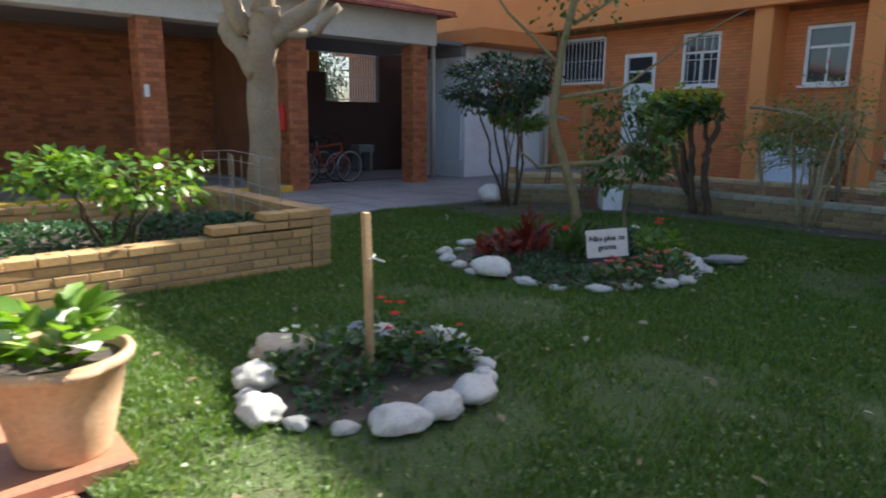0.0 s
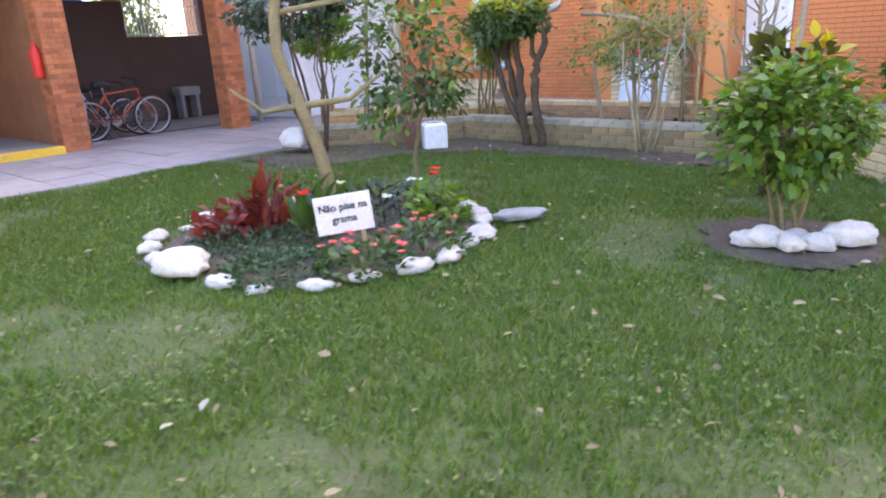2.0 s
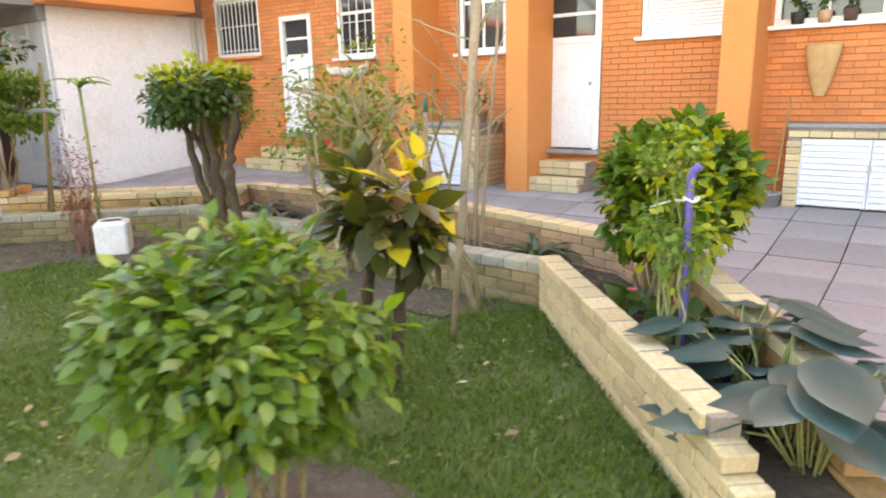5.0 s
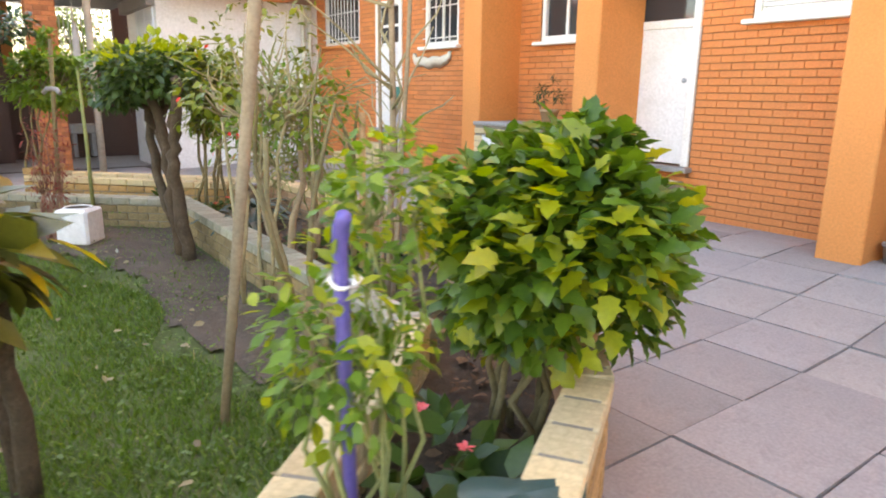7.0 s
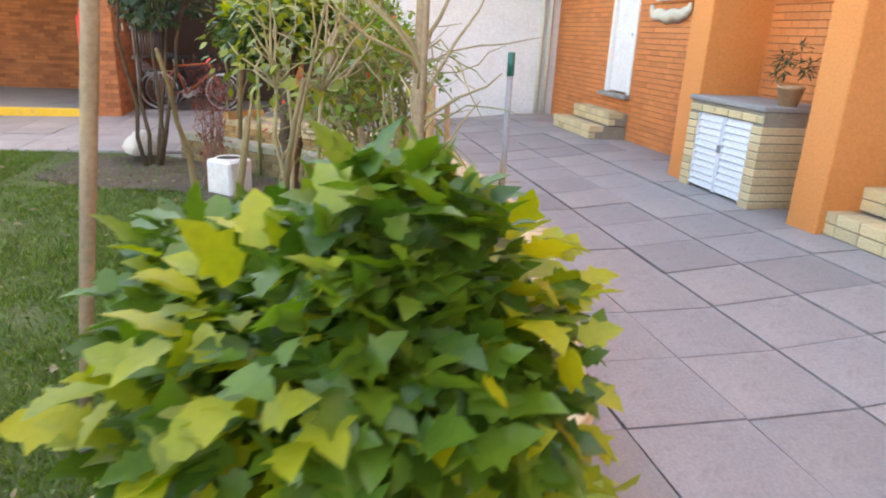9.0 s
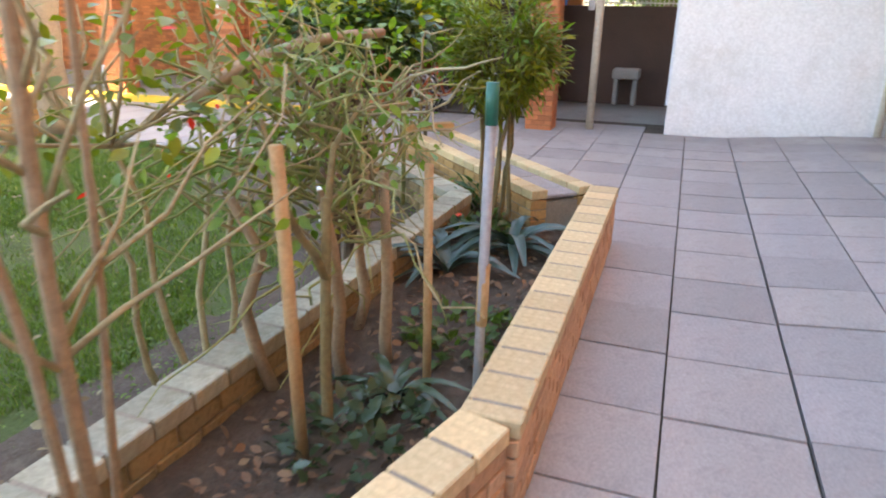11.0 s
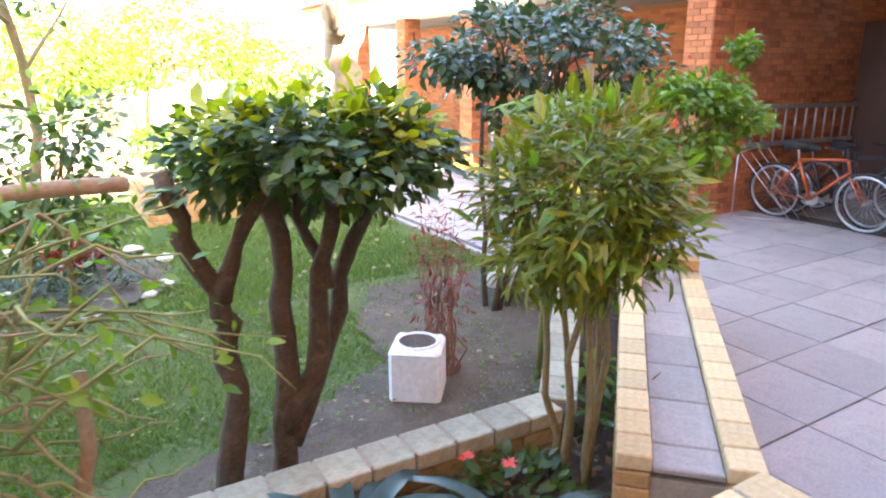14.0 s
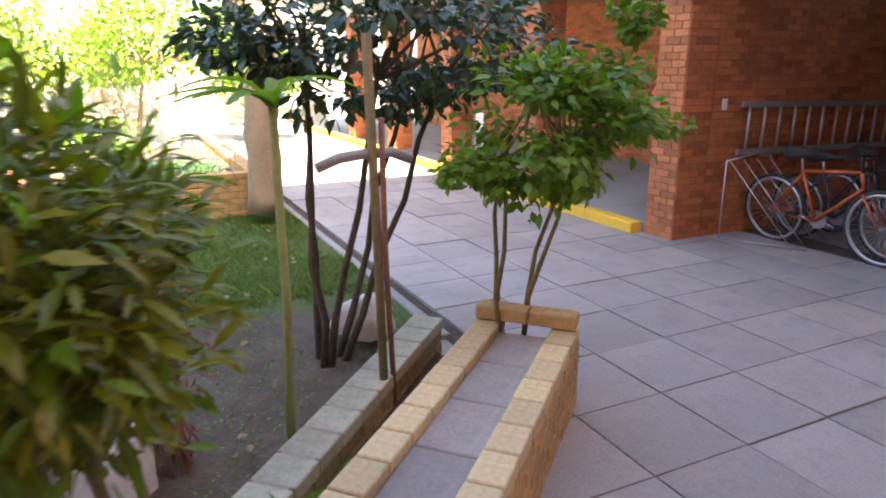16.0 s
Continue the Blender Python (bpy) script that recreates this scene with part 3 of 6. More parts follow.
louvre_door("door_service", "tall grey louvred service doors", 0.62, 2.5, Matrix.Translation((-13.35, 11.145, 0.4)), M_LOUVRE, 40)
louvre_door("door_service", "tall grey louvred service doors", 0.62, 2.5, Matrix.Translation((-12.70, 11.145, 0.4)), M_LOUVRE, 40)
for y, x in ((14.1, -11.88), (13.95, -11.88)):
    v, q = tube([(x, y, 0), (x, y, 3.14)], 0.045, 10)
    ob = tagged(new("drainpipe", mesh_of("drainpipe", v, q, M_CREAMW, True)), "cream drainpipe at the corner of the white wall", "drainpipe", group="drainpipes")

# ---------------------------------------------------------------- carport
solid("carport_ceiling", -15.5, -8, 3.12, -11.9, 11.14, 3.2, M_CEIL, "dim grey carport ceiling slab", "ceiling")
solid("carport_beam", -11.9, -8, 2.98, -11.4, 9.75, 3.62, M_CREAMW, "long cream plastered beam along carport front", "beam", 0.01)
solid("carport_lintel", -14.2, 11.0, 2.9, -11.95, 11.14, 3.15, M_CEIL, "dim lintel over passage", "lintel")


def roof_tiles():
    V, Fc = [], []
    for j in range(90):
        y = -8 + j * 0.2
        for i in range(2):
            x0, z0 = -12.6 + i * 0.75, 4.0 - i * 0.2
            pts = []
            for e in (0, 1):
                for k in range(5):
                    w = math.pi * k / 4
                    pts.append((x0 + e * 0.85, y + 0.1 - math.cos(w) * 0.1, z0 - e * 0.24 + math.sin(w) * 0.06))
            o = len(V)
            V.extend(pts)
            Fc.extend((o + k, o + k + 1, o + 6 + k, o + 5 + k) for k in range(4))
            Fc.append((o + 5, o + 6, o + 7, o + 8, o + 9))
    return mesh_of("tile", V, Fc, M_ROOF, False)


roof = solid("carport_roof", -15.6, -8, 3.625, -11.3, 10.2, 3.74, M_ROOF, "red clay tiled carport roof edge", "roof")
child("tile", roof_tiles(), roof, kind="stuff")


def brick_column(cx, cy, half=0.2, h=2.98):
    c = solid("brick_column", cx - half, cy - half, -0.05, cx + half, cy + half, h, M_JOINT, "square red brick carport column", "column")
    for u, n in (((1, 0, 0), (0, -1, 0)), ((0, 1, 0), (1, 0, 0)), ((-1, 0, 0), (0, 1, 0)), ((0, -1, 0), (-1, 0, 0))):
        U, N = Vector(u), Vector(n)
        child("brick_face", brick_panel("brick_face", Vector((cx, cy, 0)) - U * half + N * half, U, N, 2 * half, h - 0.01, M_RED, bl=0.2, bh=0.075, depth=0.01), c, kind="stuff")
    return c


for cy in (9.3, 6.3, 3.66, 1.0, -1.7, -4.4):
    brick_column(-11.62, cy)
bw = solid("wall_carport_brick", -15.5, 6.1, -0.05, -11.83, 6.5, 3.11, M_JOINT, "red brick dividing wall in the carport", "wall")
child("brick_face", brick_panel("brick_face", (-11.83, 6.5, 0), (-1, 0, 0), (0, 1, 0), 3.6, 3.1, M_RED, bl=0.22, bh=0.075, depth=0.01), bw, kind="stuff")
solid("wall_carport_back", -15.7, 6.3, -0.05, -15.5, 15, 1.85, M_DARK, "dark painted low wall at carport back", "wall")
solid("wall_carport_back", -15.7, 6.3, 1.85, -15.5, 7.3, 3.2, M_DARK, "dark painted wall at carport back", "wall")
solid("wall_carport_back", -15.7, 11.12, 1.853, -15.5, 15, 3.2, M_DARK, "dark painted wall at carport back", "wall")
solid("carport_pier", -15.68, 8.9, 1.853, -15.52, 9.2, 3.2, M_ORANGE, "orange pier between back openings", "pier")
solid("carport_screen", -14.9, 6.52, -0.05, -14.8, 8.95, 2.55, M_DARK, "tall dark brown panel screen inside carport", "screen")


def railing():
    f = thing("window_grille", "pale iron grille in the carport's back opening", "grille", Matrix.Translation((-15.6, 9.25, 1.86)))
    for k in range(22):
        y = k * 0.085
        v, q = tube([(0, y, 0), (0, y, 1.3)], 0.012, 5)
        child("bar", mesh_of("bar", v, q, M_IRON), f)
    for z in (0.05, 0.65, 1.25):
        v, q = tube([(0.015, -0.02, z), (0.015, 1.84, z)], 0.014, 5)
        child("rail", mesh_of("rail", v, q, M_IRON), f)


railing()
solid("blue_sheet", -16.9, 7.2, -0.06, -16.85, 9.0, 3.0, M_BLUE, "bright blue corrugated sheet beyond the opening", "sheet", kind="")
v, q = tube([(-11.85, 10.03, -0.02), (-11.87, 10.03, 3.12)], 0.06, 10)
tagged(new("post", mesh_of("post", v, q, M_PALE, True)), "pale timber post standing in the passage", "post")

# brick house west of the court
ww = solid("wall_west", -15.0, -8, -0.05, -14.8, 6.1, 3.11, M_JOINT, "orange brick house wall behind the veranda", "house wall")
child("brick_face", brick_panel("brick_face", (-14.8, -8, 0), (0, 1, 0), (1, 0, 0), 14.0, 3.0, M_RED, bl=0.24, bh=0.075, depth=0.01), ww, kind="stuff")
solid("veranda_floor", -14.79, -8, -0.05, -11.42, 6.09, 0.11, M_CONC, "raised grey veranda floor", "floor", 0.006)
solid("kerb_yellow", -11.415, -8, -0.05, -11.25, 6.05, 0.12, M_YELLOW, "yellow painted kerb along the veranda", "kerb", 0.012)

# far side of the court: sunlit walls
solid("wall_south", -13, -12.3, -0.05, 9, -12, 3.4, M_PALE, "sunlit pale boundary wall", "wall")
solid("wall_east", 8.8, -12, -0.05, 9, WY, 3.4, M_PALE, "pale boundary wall closing the court", "wall")


# ---------------------------------------------------------------- planter walls
def along(p0, p1):
    d = Vector((p1[0] - p0[0], p1[1] - p0[1], 0))
    return d.length, math.atan2(d.y, d.x)


BRICKS = {}


def brick_mesh(l, w, h, material):
    key = (round(l, 3), round(w, 3), round(h, 3), material.name)
    if key not in BRICKS:
        me = bpy.data.meshes.new("brick")
        bm = box_bm(0, 0, 0, l, w, h)
        bmesh.ops.bevel(bm, geom=bm.edges[:], offset=0.006, segments=1, affect='EDGES')
        bm.to_mesh(me)
        bm.free()
        me.materials.append(material)
        BRICKS[key] = me
    return BRICKS[key]


def planter_wall(name, label, p0, p1, thick, courses, body, cap, bh=0.078, bl=0.235, steps0=0, steps1=0, step=0.12, cap_len=0.2, seed=3):
    """A garden wall of single bricks from p0 to p1; the thickness lies to the left of that way. steps: courses that stop short at an end."""
    L, a = along(p0, p1)
    rr = random.Random(seed)
    lo0, lo1 = 0.0, L
    core_h = (courses - max(steps0, steps1, 0)) * bh - 0.01
    wall = tagged(new(name, mesh_of(name, *box_vf(0.012, 0.012, -0.05, L - 0.012, thick - 0.012, core_h), M_MORTAR)), label, "garden wall", kind="structure")
    wall.matrix_world = Matrix.Translation((p0[0], p0[1], 0)) @ Matrix.Rotation(a, 4, 'Z')
    if max(steps0, steps1):
        child("mortar", mesh_of("mortar", *box_vf(steps0 * step + 0.012, 0.012, core_h - 0.02, L - steps1 * step - 0.012, thick - 0.012, courses * bh - 0.01), M_MORTAR), wall)
    for c in range(courses):
        top = c == courses - 1
        s0 = lo0 + max(0, steps0 - (courses - 1 - c)) * step
        s1 = lo1 - max(0, steps1 - (courses - 1 - c)) * step
        length = cap_len if top else bl
        x = s0 - (0 if top or c % 2 == 0 else length * 0.5)
        while x < s1 - 0.03:
            b0, b1 = max(x, s0), min(x + length - 0.009, s1)
            x += length
            if b1 - b0 < 0.04:
                continue
            over = 0.008 if top else rr.uniform(-0.002, 0.003)
            full = abs(b1 - b0 - (length - 0.009)) < 0.002
            me = brick_mesh(b1 - b0 if not full else length - 0.009, thick + 2 * (0.008 if top else 0.0), bh - 0.009, cap if top else body)
            child("brick", me, wall, Matrix.Translation((b0, -over, c * bh)) @ Matrix.Rotation(rr.gauss(0, 0.006), 4, 'Z'))
    return wall


def box_vf(x0, y0, z0, x1, y1, z1):
    V = [(x0, y0, z0), (x1, y0, z0), (x1, y1, z0), (x0, y1, z0), (x0, y0, z1), (x1, y0, z1), (x1, y1, z1), (x0, y1, z1)]
    return V, [(0, 3, 2, 1), (4, 5, 6, 7), (0, 1, 5, 4), (1, 2, 6, 5), (2, 3, 7, 6), (3, 0, 4, 7)]


# lawn side of the raised bed: east leg, north leg, slanting leg
planter_wall("planter_wall_inner_east", "low cream brick garden wall with stepped end", (-1.50, 9.53), (0.40, 7.42), 0.14, 5, M_CREAM, M_CREAM, bh=0.082, steps1=4, step=0.10)
# these two legs carry shade as well as moss in their brick colour
planter_wall("planter_wall_inner_north", "low mossy brick retaining wall beside lawn, colour darkened for shade", (-6.2, 9.68), (-1.46, 9.54), 0.18, 4, M_CREAM_MOSS_SHADE, M_CAP_GREY, bh=0.088)
planter_wall("planter_wall_inner_west", "low mossy brick retaining wall beside lawn, colour darkened for shade", (-7.75, 8.05), (-6.2, 9.68), 0.18, 4, M_CREAM_MOSS_SHADE, M_CAP_GREY, bh=0.082)
# walk side of the raised bed
planter_wall("planter_wall_outer_east", "cream brick garden wall with stepped end", (-0.475, 9.60), (0.60, 7.92), 0.15, 6, M_OCHRE, M_CREAM, bh=0.078, steps1=4, step=0.10, seed=7)
planter_wall("planter_wall_outer_bend", "ochre brick planter wall with cream coping", (-1.265, 10.305), (-0.475, 9.575), 0.17, 6, M_PINK, M_CREAM, bh=0.0785, seed=8)
planter_wall("planter_wall_outer_bend", "ochre brick planter wall with cream coping", (-3.12, 10.797), (-1.20, 10.257), 0.18, 6, M_PINK, M_CREAM, bh=0.0774, seed=10)
planter_wall("planter_wall_outer_north", "ochre brick planter wall with cream coping", (-6.38, 10.78), (-3.10, 10.80), 0.2, 6, M_PINK, M_CREAM, bh=0.078, seed=9)


def ledge():
    """The slanting bench-like wall end: two brick rows with grey tiles between, closed by raised bricks."""
    p0, p1 = (-8.35, 8.93), (-6.38, 10.80)
    L, a = along(p0, p1)
    ob = tagged(new("planter_ledge", mesh_of("planter_ledge", *box_vf(0.01, -0.55, -0.05, L - 0.01, -0.01, 0.36), M_MORTAR)),
                "ochre brick ledge topped with grey tiles between brick rows", "garden wall", kind="structure")
    ob.matrix_world = Matrix.Translation((p0[0], p0[1], 0)) @ Matrix.Rotation(a, 4, 'Z')
    rr = random.Random(2)
    for y0, w in ((-0.14, 0.14), (-0.56, 0.14)):
        for c in range(6):
            top = c == 5
            x = 0 if c % 2 == 0 else -0.11
            step = 0.205 if top else 0.22
            while x < L - 0.03:
                b0, b1 = max(x, 0), min(x + step - 0.01, L)
                x += step
                if b1 - b0 > 0.04:
                    child("brick", brick_mesh(b1 - b0, w, 0.069, M_CREAM if top else M_OCHRE), ob, Matrix.Translation((b0, y0 + rr.uniform(-0.002, 0.003), c * 0.078)))
    x = 0.13
    while x < L - 0.05:
        b1 = min(x + 0.4, L)
        child("tile", brick_mesh(b1 - x - 0.008, 0.272, 0.03, M_PAVER), ob, Matrix.Translation((x, -0.416, 0.385)))
        x += 0.4
    for y0, l in ((-0.56, 0.3), (-0.26, 0.26)):
        child("brick", brick_mesh(0.12, l - 0.008, 0.075, M_OCHRE), ob, Matrix.Translation((0, y0, 0.468)))
    return ob


ledge()


def soil_patch(name, label, poly, z, seed=1, amp=0.03, material=M_SOIL):
    cx, cy = sum(p[0] for p in poly) / len(poly), sum(p[1] for p in poly) / len(poly)
    xs, ys = [p[0] for p in poly], [p[1] for p in poly]
    V, Fc, idx, s = [], [], {}, 0.07
    nx, ny = int((max(xs) - min(xs)) / s) + 1, int((max(ys) - min(ys)) / s) + 1
    for i in range(nx + 1):
        for j in range(ny + 1):
            x, y = min(xs) + i * s, min(ys) + j * s
            idx[i, j] = len(V)
            V.append((x, y, z + amp * noise.noise(Vector((x * 3, y * 3, seed))) + amp * 0.6 * noise.noise(Vector((x * 11, y * 11, seed)))))
    for i in range(nx):
        for j in range(ny):
            if inside(min(xs) + (i + 0.5) * s, min(ys) + (j + 0.5) * s, poly):
                Fc.append((idx[i, j], idx[i + 1, j], idx[i + 1, j + 1], idx[i, j + 1]))
    return tagged(new(name, mesh_of(name, V, Fc, material, True)), label, "soil", kind="structure")


soil_patch("soil_planter", "dark bare soil filling the raised bed", [(0.45, 7.45), (0.60, 7.97), (-0.40, 9.62), (-1.2, 10.34), (-3.1, 10.86), (-6.3, 10.85), (-8.1, 8.8), (-7.75, 8.1), (-6.2, 9.75), (-1.45, 9.62)], 0.13, 2, 0.02)


def ring(c, r, n=40):
    return [(c[0] + r * (1 + 0.06 * math.sin(3 * 6.283 * k / n) + 0.05 * math.sin(7 * 6.283 * k / n + c[0])) * math.cos(6.283 * k / n), c[1] + r * (1 + 0.06 * math.sin(5 * 6.283 * k / n + c[1])) * math.sin(6.283 * k / n)) for k in range(n)]


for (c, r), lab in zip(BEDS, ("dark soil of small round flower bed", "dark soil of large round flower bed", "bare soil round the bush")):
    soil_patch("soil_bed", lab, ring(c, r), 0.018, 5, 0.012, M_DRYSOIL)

# raised planter at the court's west side
planter_wall("planter_wall_west", "ochre brick planter wall stepping up to its corner", (-5.42, 2.99), (-5.42, -3.0), 0.2, 5, M_OCHRE, M_OCHRE, bh=0.078, seed=11)
lw = planter_wall("planter_wall_west_end", "ochre brick planter end wall with stepped top", (-5.22, 3.2), (-7.9, 3.2), 0.2, 7, M_OCHRE, M_OCHRE, bh=0.08, seed=12)
for c, n in ((5, 4), (6, 2)):
    for k in range(n):
        child("brick", brick_mesh(0.226, 0.2, 0.069, M_OCHRE), lw, Matrix.Rotation(math.pi / 2, 4, 'Z') @ Matrix.Translation((0.2 + k * 0.235 - (0.0), -0.2, c * 0.08)))
planter_wall("planter_wall_west_back", "ochre brick planter back wall with stepped top", (-7.9, 3.0), (-7.9, -3.0), 0.2, 6, M_OCHRE, M_OCHRE, bh=0.078, seed=13)
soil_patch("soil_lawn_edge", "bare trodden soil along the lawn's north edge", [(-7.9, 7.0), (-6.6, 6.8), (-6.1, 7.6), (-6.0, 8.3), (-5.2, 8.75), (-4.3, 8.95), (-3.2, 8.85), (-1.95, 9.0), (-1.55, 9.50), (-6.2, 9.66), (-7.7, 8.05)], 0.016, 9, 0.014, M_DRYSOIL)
soil_patch("soil_planter_west", "soil filling the west planter", [(-7.8, -2.9), (-5.4, -2.9), (-5.4, 3.2), (-7.8, 3.2)], 0.26, 8, 0.03)


# ---------------------------------------------------------------- stones and flower beds
def stone_mesh(seed, material, flat=0.62):
    rr = random.Random(seed)
    bm = bmesh.new()
    bmesh.ops.create_icosphere(bm, subdivisions=3, radius=0.5)
    off = Vector((rr.uniform(0, 50), rr.uniform(0, 50), rr.uniform(0, 50)))
    for v in bm.verts:
        d = v.co.normalized()
        k = 1 + 0.34 * noise.noise(d * 1.4 + off) + 0.30 * abs(noise.noise(d * 2.6 + off)) + 0.13 * noise.noise(d * 5.5 + off) + 0.05 * noise.noise(d * 12 + off)
        v.co = d * 0.5 * k
        v.co.z *= flat
        if v.co.z < -0.12:
            v.co.z = -0.12 + (v.co.z + 0.12) * 0.25
    me = bpy.data.meshes.new("stone")
    bm.to_mesh(me)
    bm.free()
    me.polygons.foreach_set("use_smooth", [True] * len(me.polygons))
    me.materials.append(material)
    return me


STONES = [stone_mesh(s, M_STONE) for s in range(7)]
STONE_O, STONE_G = stone_mesh(31, M_STONE_O), stone_mesh(32, M_STONE_G, 0.4)


def stone(x, y, size, long=1.3, turn=0.0, me=None, label="white painted stone edging the flower bed", group="bed edging stones", high=1.0):
    me = me or STONES[int(abs(x * 31 + y * 17)) % 7]
    ob = tagged(new("stone", me), label, "stone", group)
    ob.matrix_world = Matrix.Translation((x, y, 0.085 * size / 0.3 * high)) @ Matrix.Rotation(turn, 4, 'Z') @ Matrix.Diagonal((size * long, size, size * high, 1))
    return ob


rs = random.Random(12)
c1, r1 = (-2.63, 1.87), 0.6
for k in range(17):
    w = 6.283 * k / 17
    if k in (9, 10):
        continue
    big = rs.choice((0.11, 0.15, 0.19, 0.25)) * rs.uniform(0.9, 1.1)
    stone(c1[0] + 0.55 * math.cos(w) * rs.uniform(0.95, 1.05), c1[1] + 0.66 * math.sin(w) * rs.uniform(0.95, 1.05), big * 0.84, rs.uniform(1.1, 1.5), w + rs.uniform(1.2, 1.9))
stone(-3.15, 1.62, 0.27, 1.25, 0.8, STONE_O, "large tan stone at the flower bed edge", high=1.15)
stone(-3.20, 2.22, 0.21, 1.2, 0.6, STONE_G, "dark grey broken stone at the flower bed", high=1.2)
c2, r2 = BEDS[1]
for k in range(26):
    w = 6.283 * k / 26
    if k in (6, 7, 9, 12, 13, 20):
        continue
    stone(c2[0] + r2 * math.cos(w) * rs.uniform(0.96, 1.06), c2[1] + r2 * math.sin(w) * rs.uniform(0.96, 1.06), rs.uniform(0.10, 0.19), rs.uniform(1.2, 1.7), w + rs.uniform(1.2, 1.9), high=rs.uniform(0.6, 0.95))
stone(-3.90, 4.04, 0.28, 1.25, 0.5, None, "large white painted stone at bed corner", high=1.1)
stone(-2.85, 6.22, 0.22, 1.7, 0.9, STONE_G, "flat grey slab stone at bed edge")
for x, y, s, l, a in ((-1.26, 6.40, 0.14, 1.2, 0.2), (-1.16, 6.44, 0.18, 1.3, 0.9), (-1.01, 6.45, 0.145, 1.5, 2.2), (-0.88, 6.52, 0.15, 1.4, 0.4), (-0.75, 6.70, 0.21, 1.5, 0.75), (-0.80, 6.90, 0.13, 1.2, 0.1), (-1.02, 6.62, 0.13, 1.3, 0.6)):
    stone(x, y, s, l, a, None, "smooth white stone heaped round bush", "stones round the bush", 1.35)
stone(-0.93, 6.66, 0.14, 1.4, 0.3, STONE_O, "tan stone heaped round bush", "stones round the bush")
b = stone(-7.55, 7.66, 0.36, 1.0, 0.4, STONES[3], "upright white painted boulder at lawn corner", "", 1.5)
b.location.z = 0.17

# sign on two short legs
sign = thing("lawn_sign", "small pale board sign asking to keep off grass", "sign", look((-3.30, 4.88, 0.31), (-0.3, 2.3, 0.75)) @ Matrix.Rotation(radians(-5), 4, 'Z'))
part("board", box_bm(-0.185, -0.125, -0.012, 0.185, 0.125, 0.0, 0.003), M_PINKPAPER, sign)
part("leg", box_bm(-0.12, -0.32, 0.002, -0.09, 0.08, 0.03), M_STAKE, sign, "thin timber leg")
for line, y, x in (("Não pise na", 0.025, 0), ("grama", -0.055, 0)):
    tc = bpy.data.curves.new("lettering", 'FONT')
    tc.body, tc.size, tc.align_x, tc.extrude = line, 0.066, 'CENTER', 0.001
    tc.offset = 0.0015
    tc.materials.append(M_INK)
    child("lettering", tc, sign, Matrix.Translation((x, y, -0.0145)) @ Matrix.Rotation(math.pi, 4, 'Y'))

# timber stake in small bed
st = thing("stake", "square raw timber stake in small flower bed", "stake", Matrix.Translation((-2.72, 1.92, 0)))
part("post", box_bm(-0.019, -0.019, -0.05, 0.019, 0.019, 0.9, 0.004), M_STAKE, st, m=Matrix.Rotation(radians(1.5), 4, 'X'))
v, q = tube([(0.026 * math.cos(k), 0.026 * math.sin(k), 0.66 + 0.01 * math.sin(2 * k)) for k in np.linspace(0, 6.28, 13)] + [(0.10, 0.02, 0.65)], 0.006, 5)
child("tie", mesh_of("tie", v, q, M_IRON), st, label="white string tie")


def low_plant(name, label, category, x, y, z, r, h, n, size, shape, leaf, seed, petals=None, flat=0.5, droop=0.0, group=""):
    rng = np.random.default_rng(seed)
    ob = thing(name, label, category, Matrix.Translation((x, y, z)), group)
    a, d = rng.random(n) * 6.283, np.sqrt(rng.random(n)) * r
    p = np.c_[np.cos(a) * d, np.sin(a) * d, rng.random(n) * h * (1 - 0.6 * (d / r) ** 2)]
    o = np.c_[np.cos(a) * 0.7, np.sin(a) * 0.7, np.full(n, flat)]
    child("foliage", leaf_mesh("foliage", p, o, rng.uniform(0.6, 1.2, n) * size, shape, leaf, rng, droop, 0.5), ob, kind="stuff")
    if petals:
        mat, count, ps = petals
        for i in range(count):
            w, dd = rng.random() * 6.283, math.sqrt(rng.random()) * r * 0.9
            c = np.array([math.cos(w) * dd, math.sin(w) * dd, h * (1.0 - 0.4 * (dd / r) ** 2) + 0.03 + 0.04 * rng.random()])
            k = 9
            ww = np.arange(k) * 0.698 * 1.0
            oo = np.c_[np.cos(ww), np.sin(ww), np.full(k, 0.35)]
            child("flower", leaf_mesh("flower", np.repeat(c[None], k, 0), oo, np.full(k, ps), LEAF_OVAL, mat, rng, 0.0, 0.25), ob)
    return ob


# small bed
low_plant("bedding_plant", "leafy green bedding plants in small bed", "plant", -2.85, 1.75, 0.02, 0.34, 0.2, 420, 0.075, LEAF_OVAL, L_MID, 21, (P_WHITE, 4, 0.03), group="bedding plants")
low_plant("bedding_plant", "leafy green bedding plants in small bed", "plant", -2.62, 2.22, 0.02, 0.26, 0.22, 320, 0.075, LEAF_OVAL, L_MID, 22, (P_RED, 3, 0.03), group="bedding plants")
low_plant("bedding_plant", "leafy green bedding plants in small bed", "plant", -3.05, 2.25, 0.02, 0.16, 0.22, 140, 0.07, LEAF_OVAL, L_MID, 23, (P_RED, 4, 0.035), group="bedding plants")
low_plant("bedding_plant", "sparse green bedding plants in small bed", "plant", -2.45, 1.55, 0.02, 0.2, 0.12, 120, 0.06, LEAF_OVAL, L_COVER, 24, None, group="bedding plants")
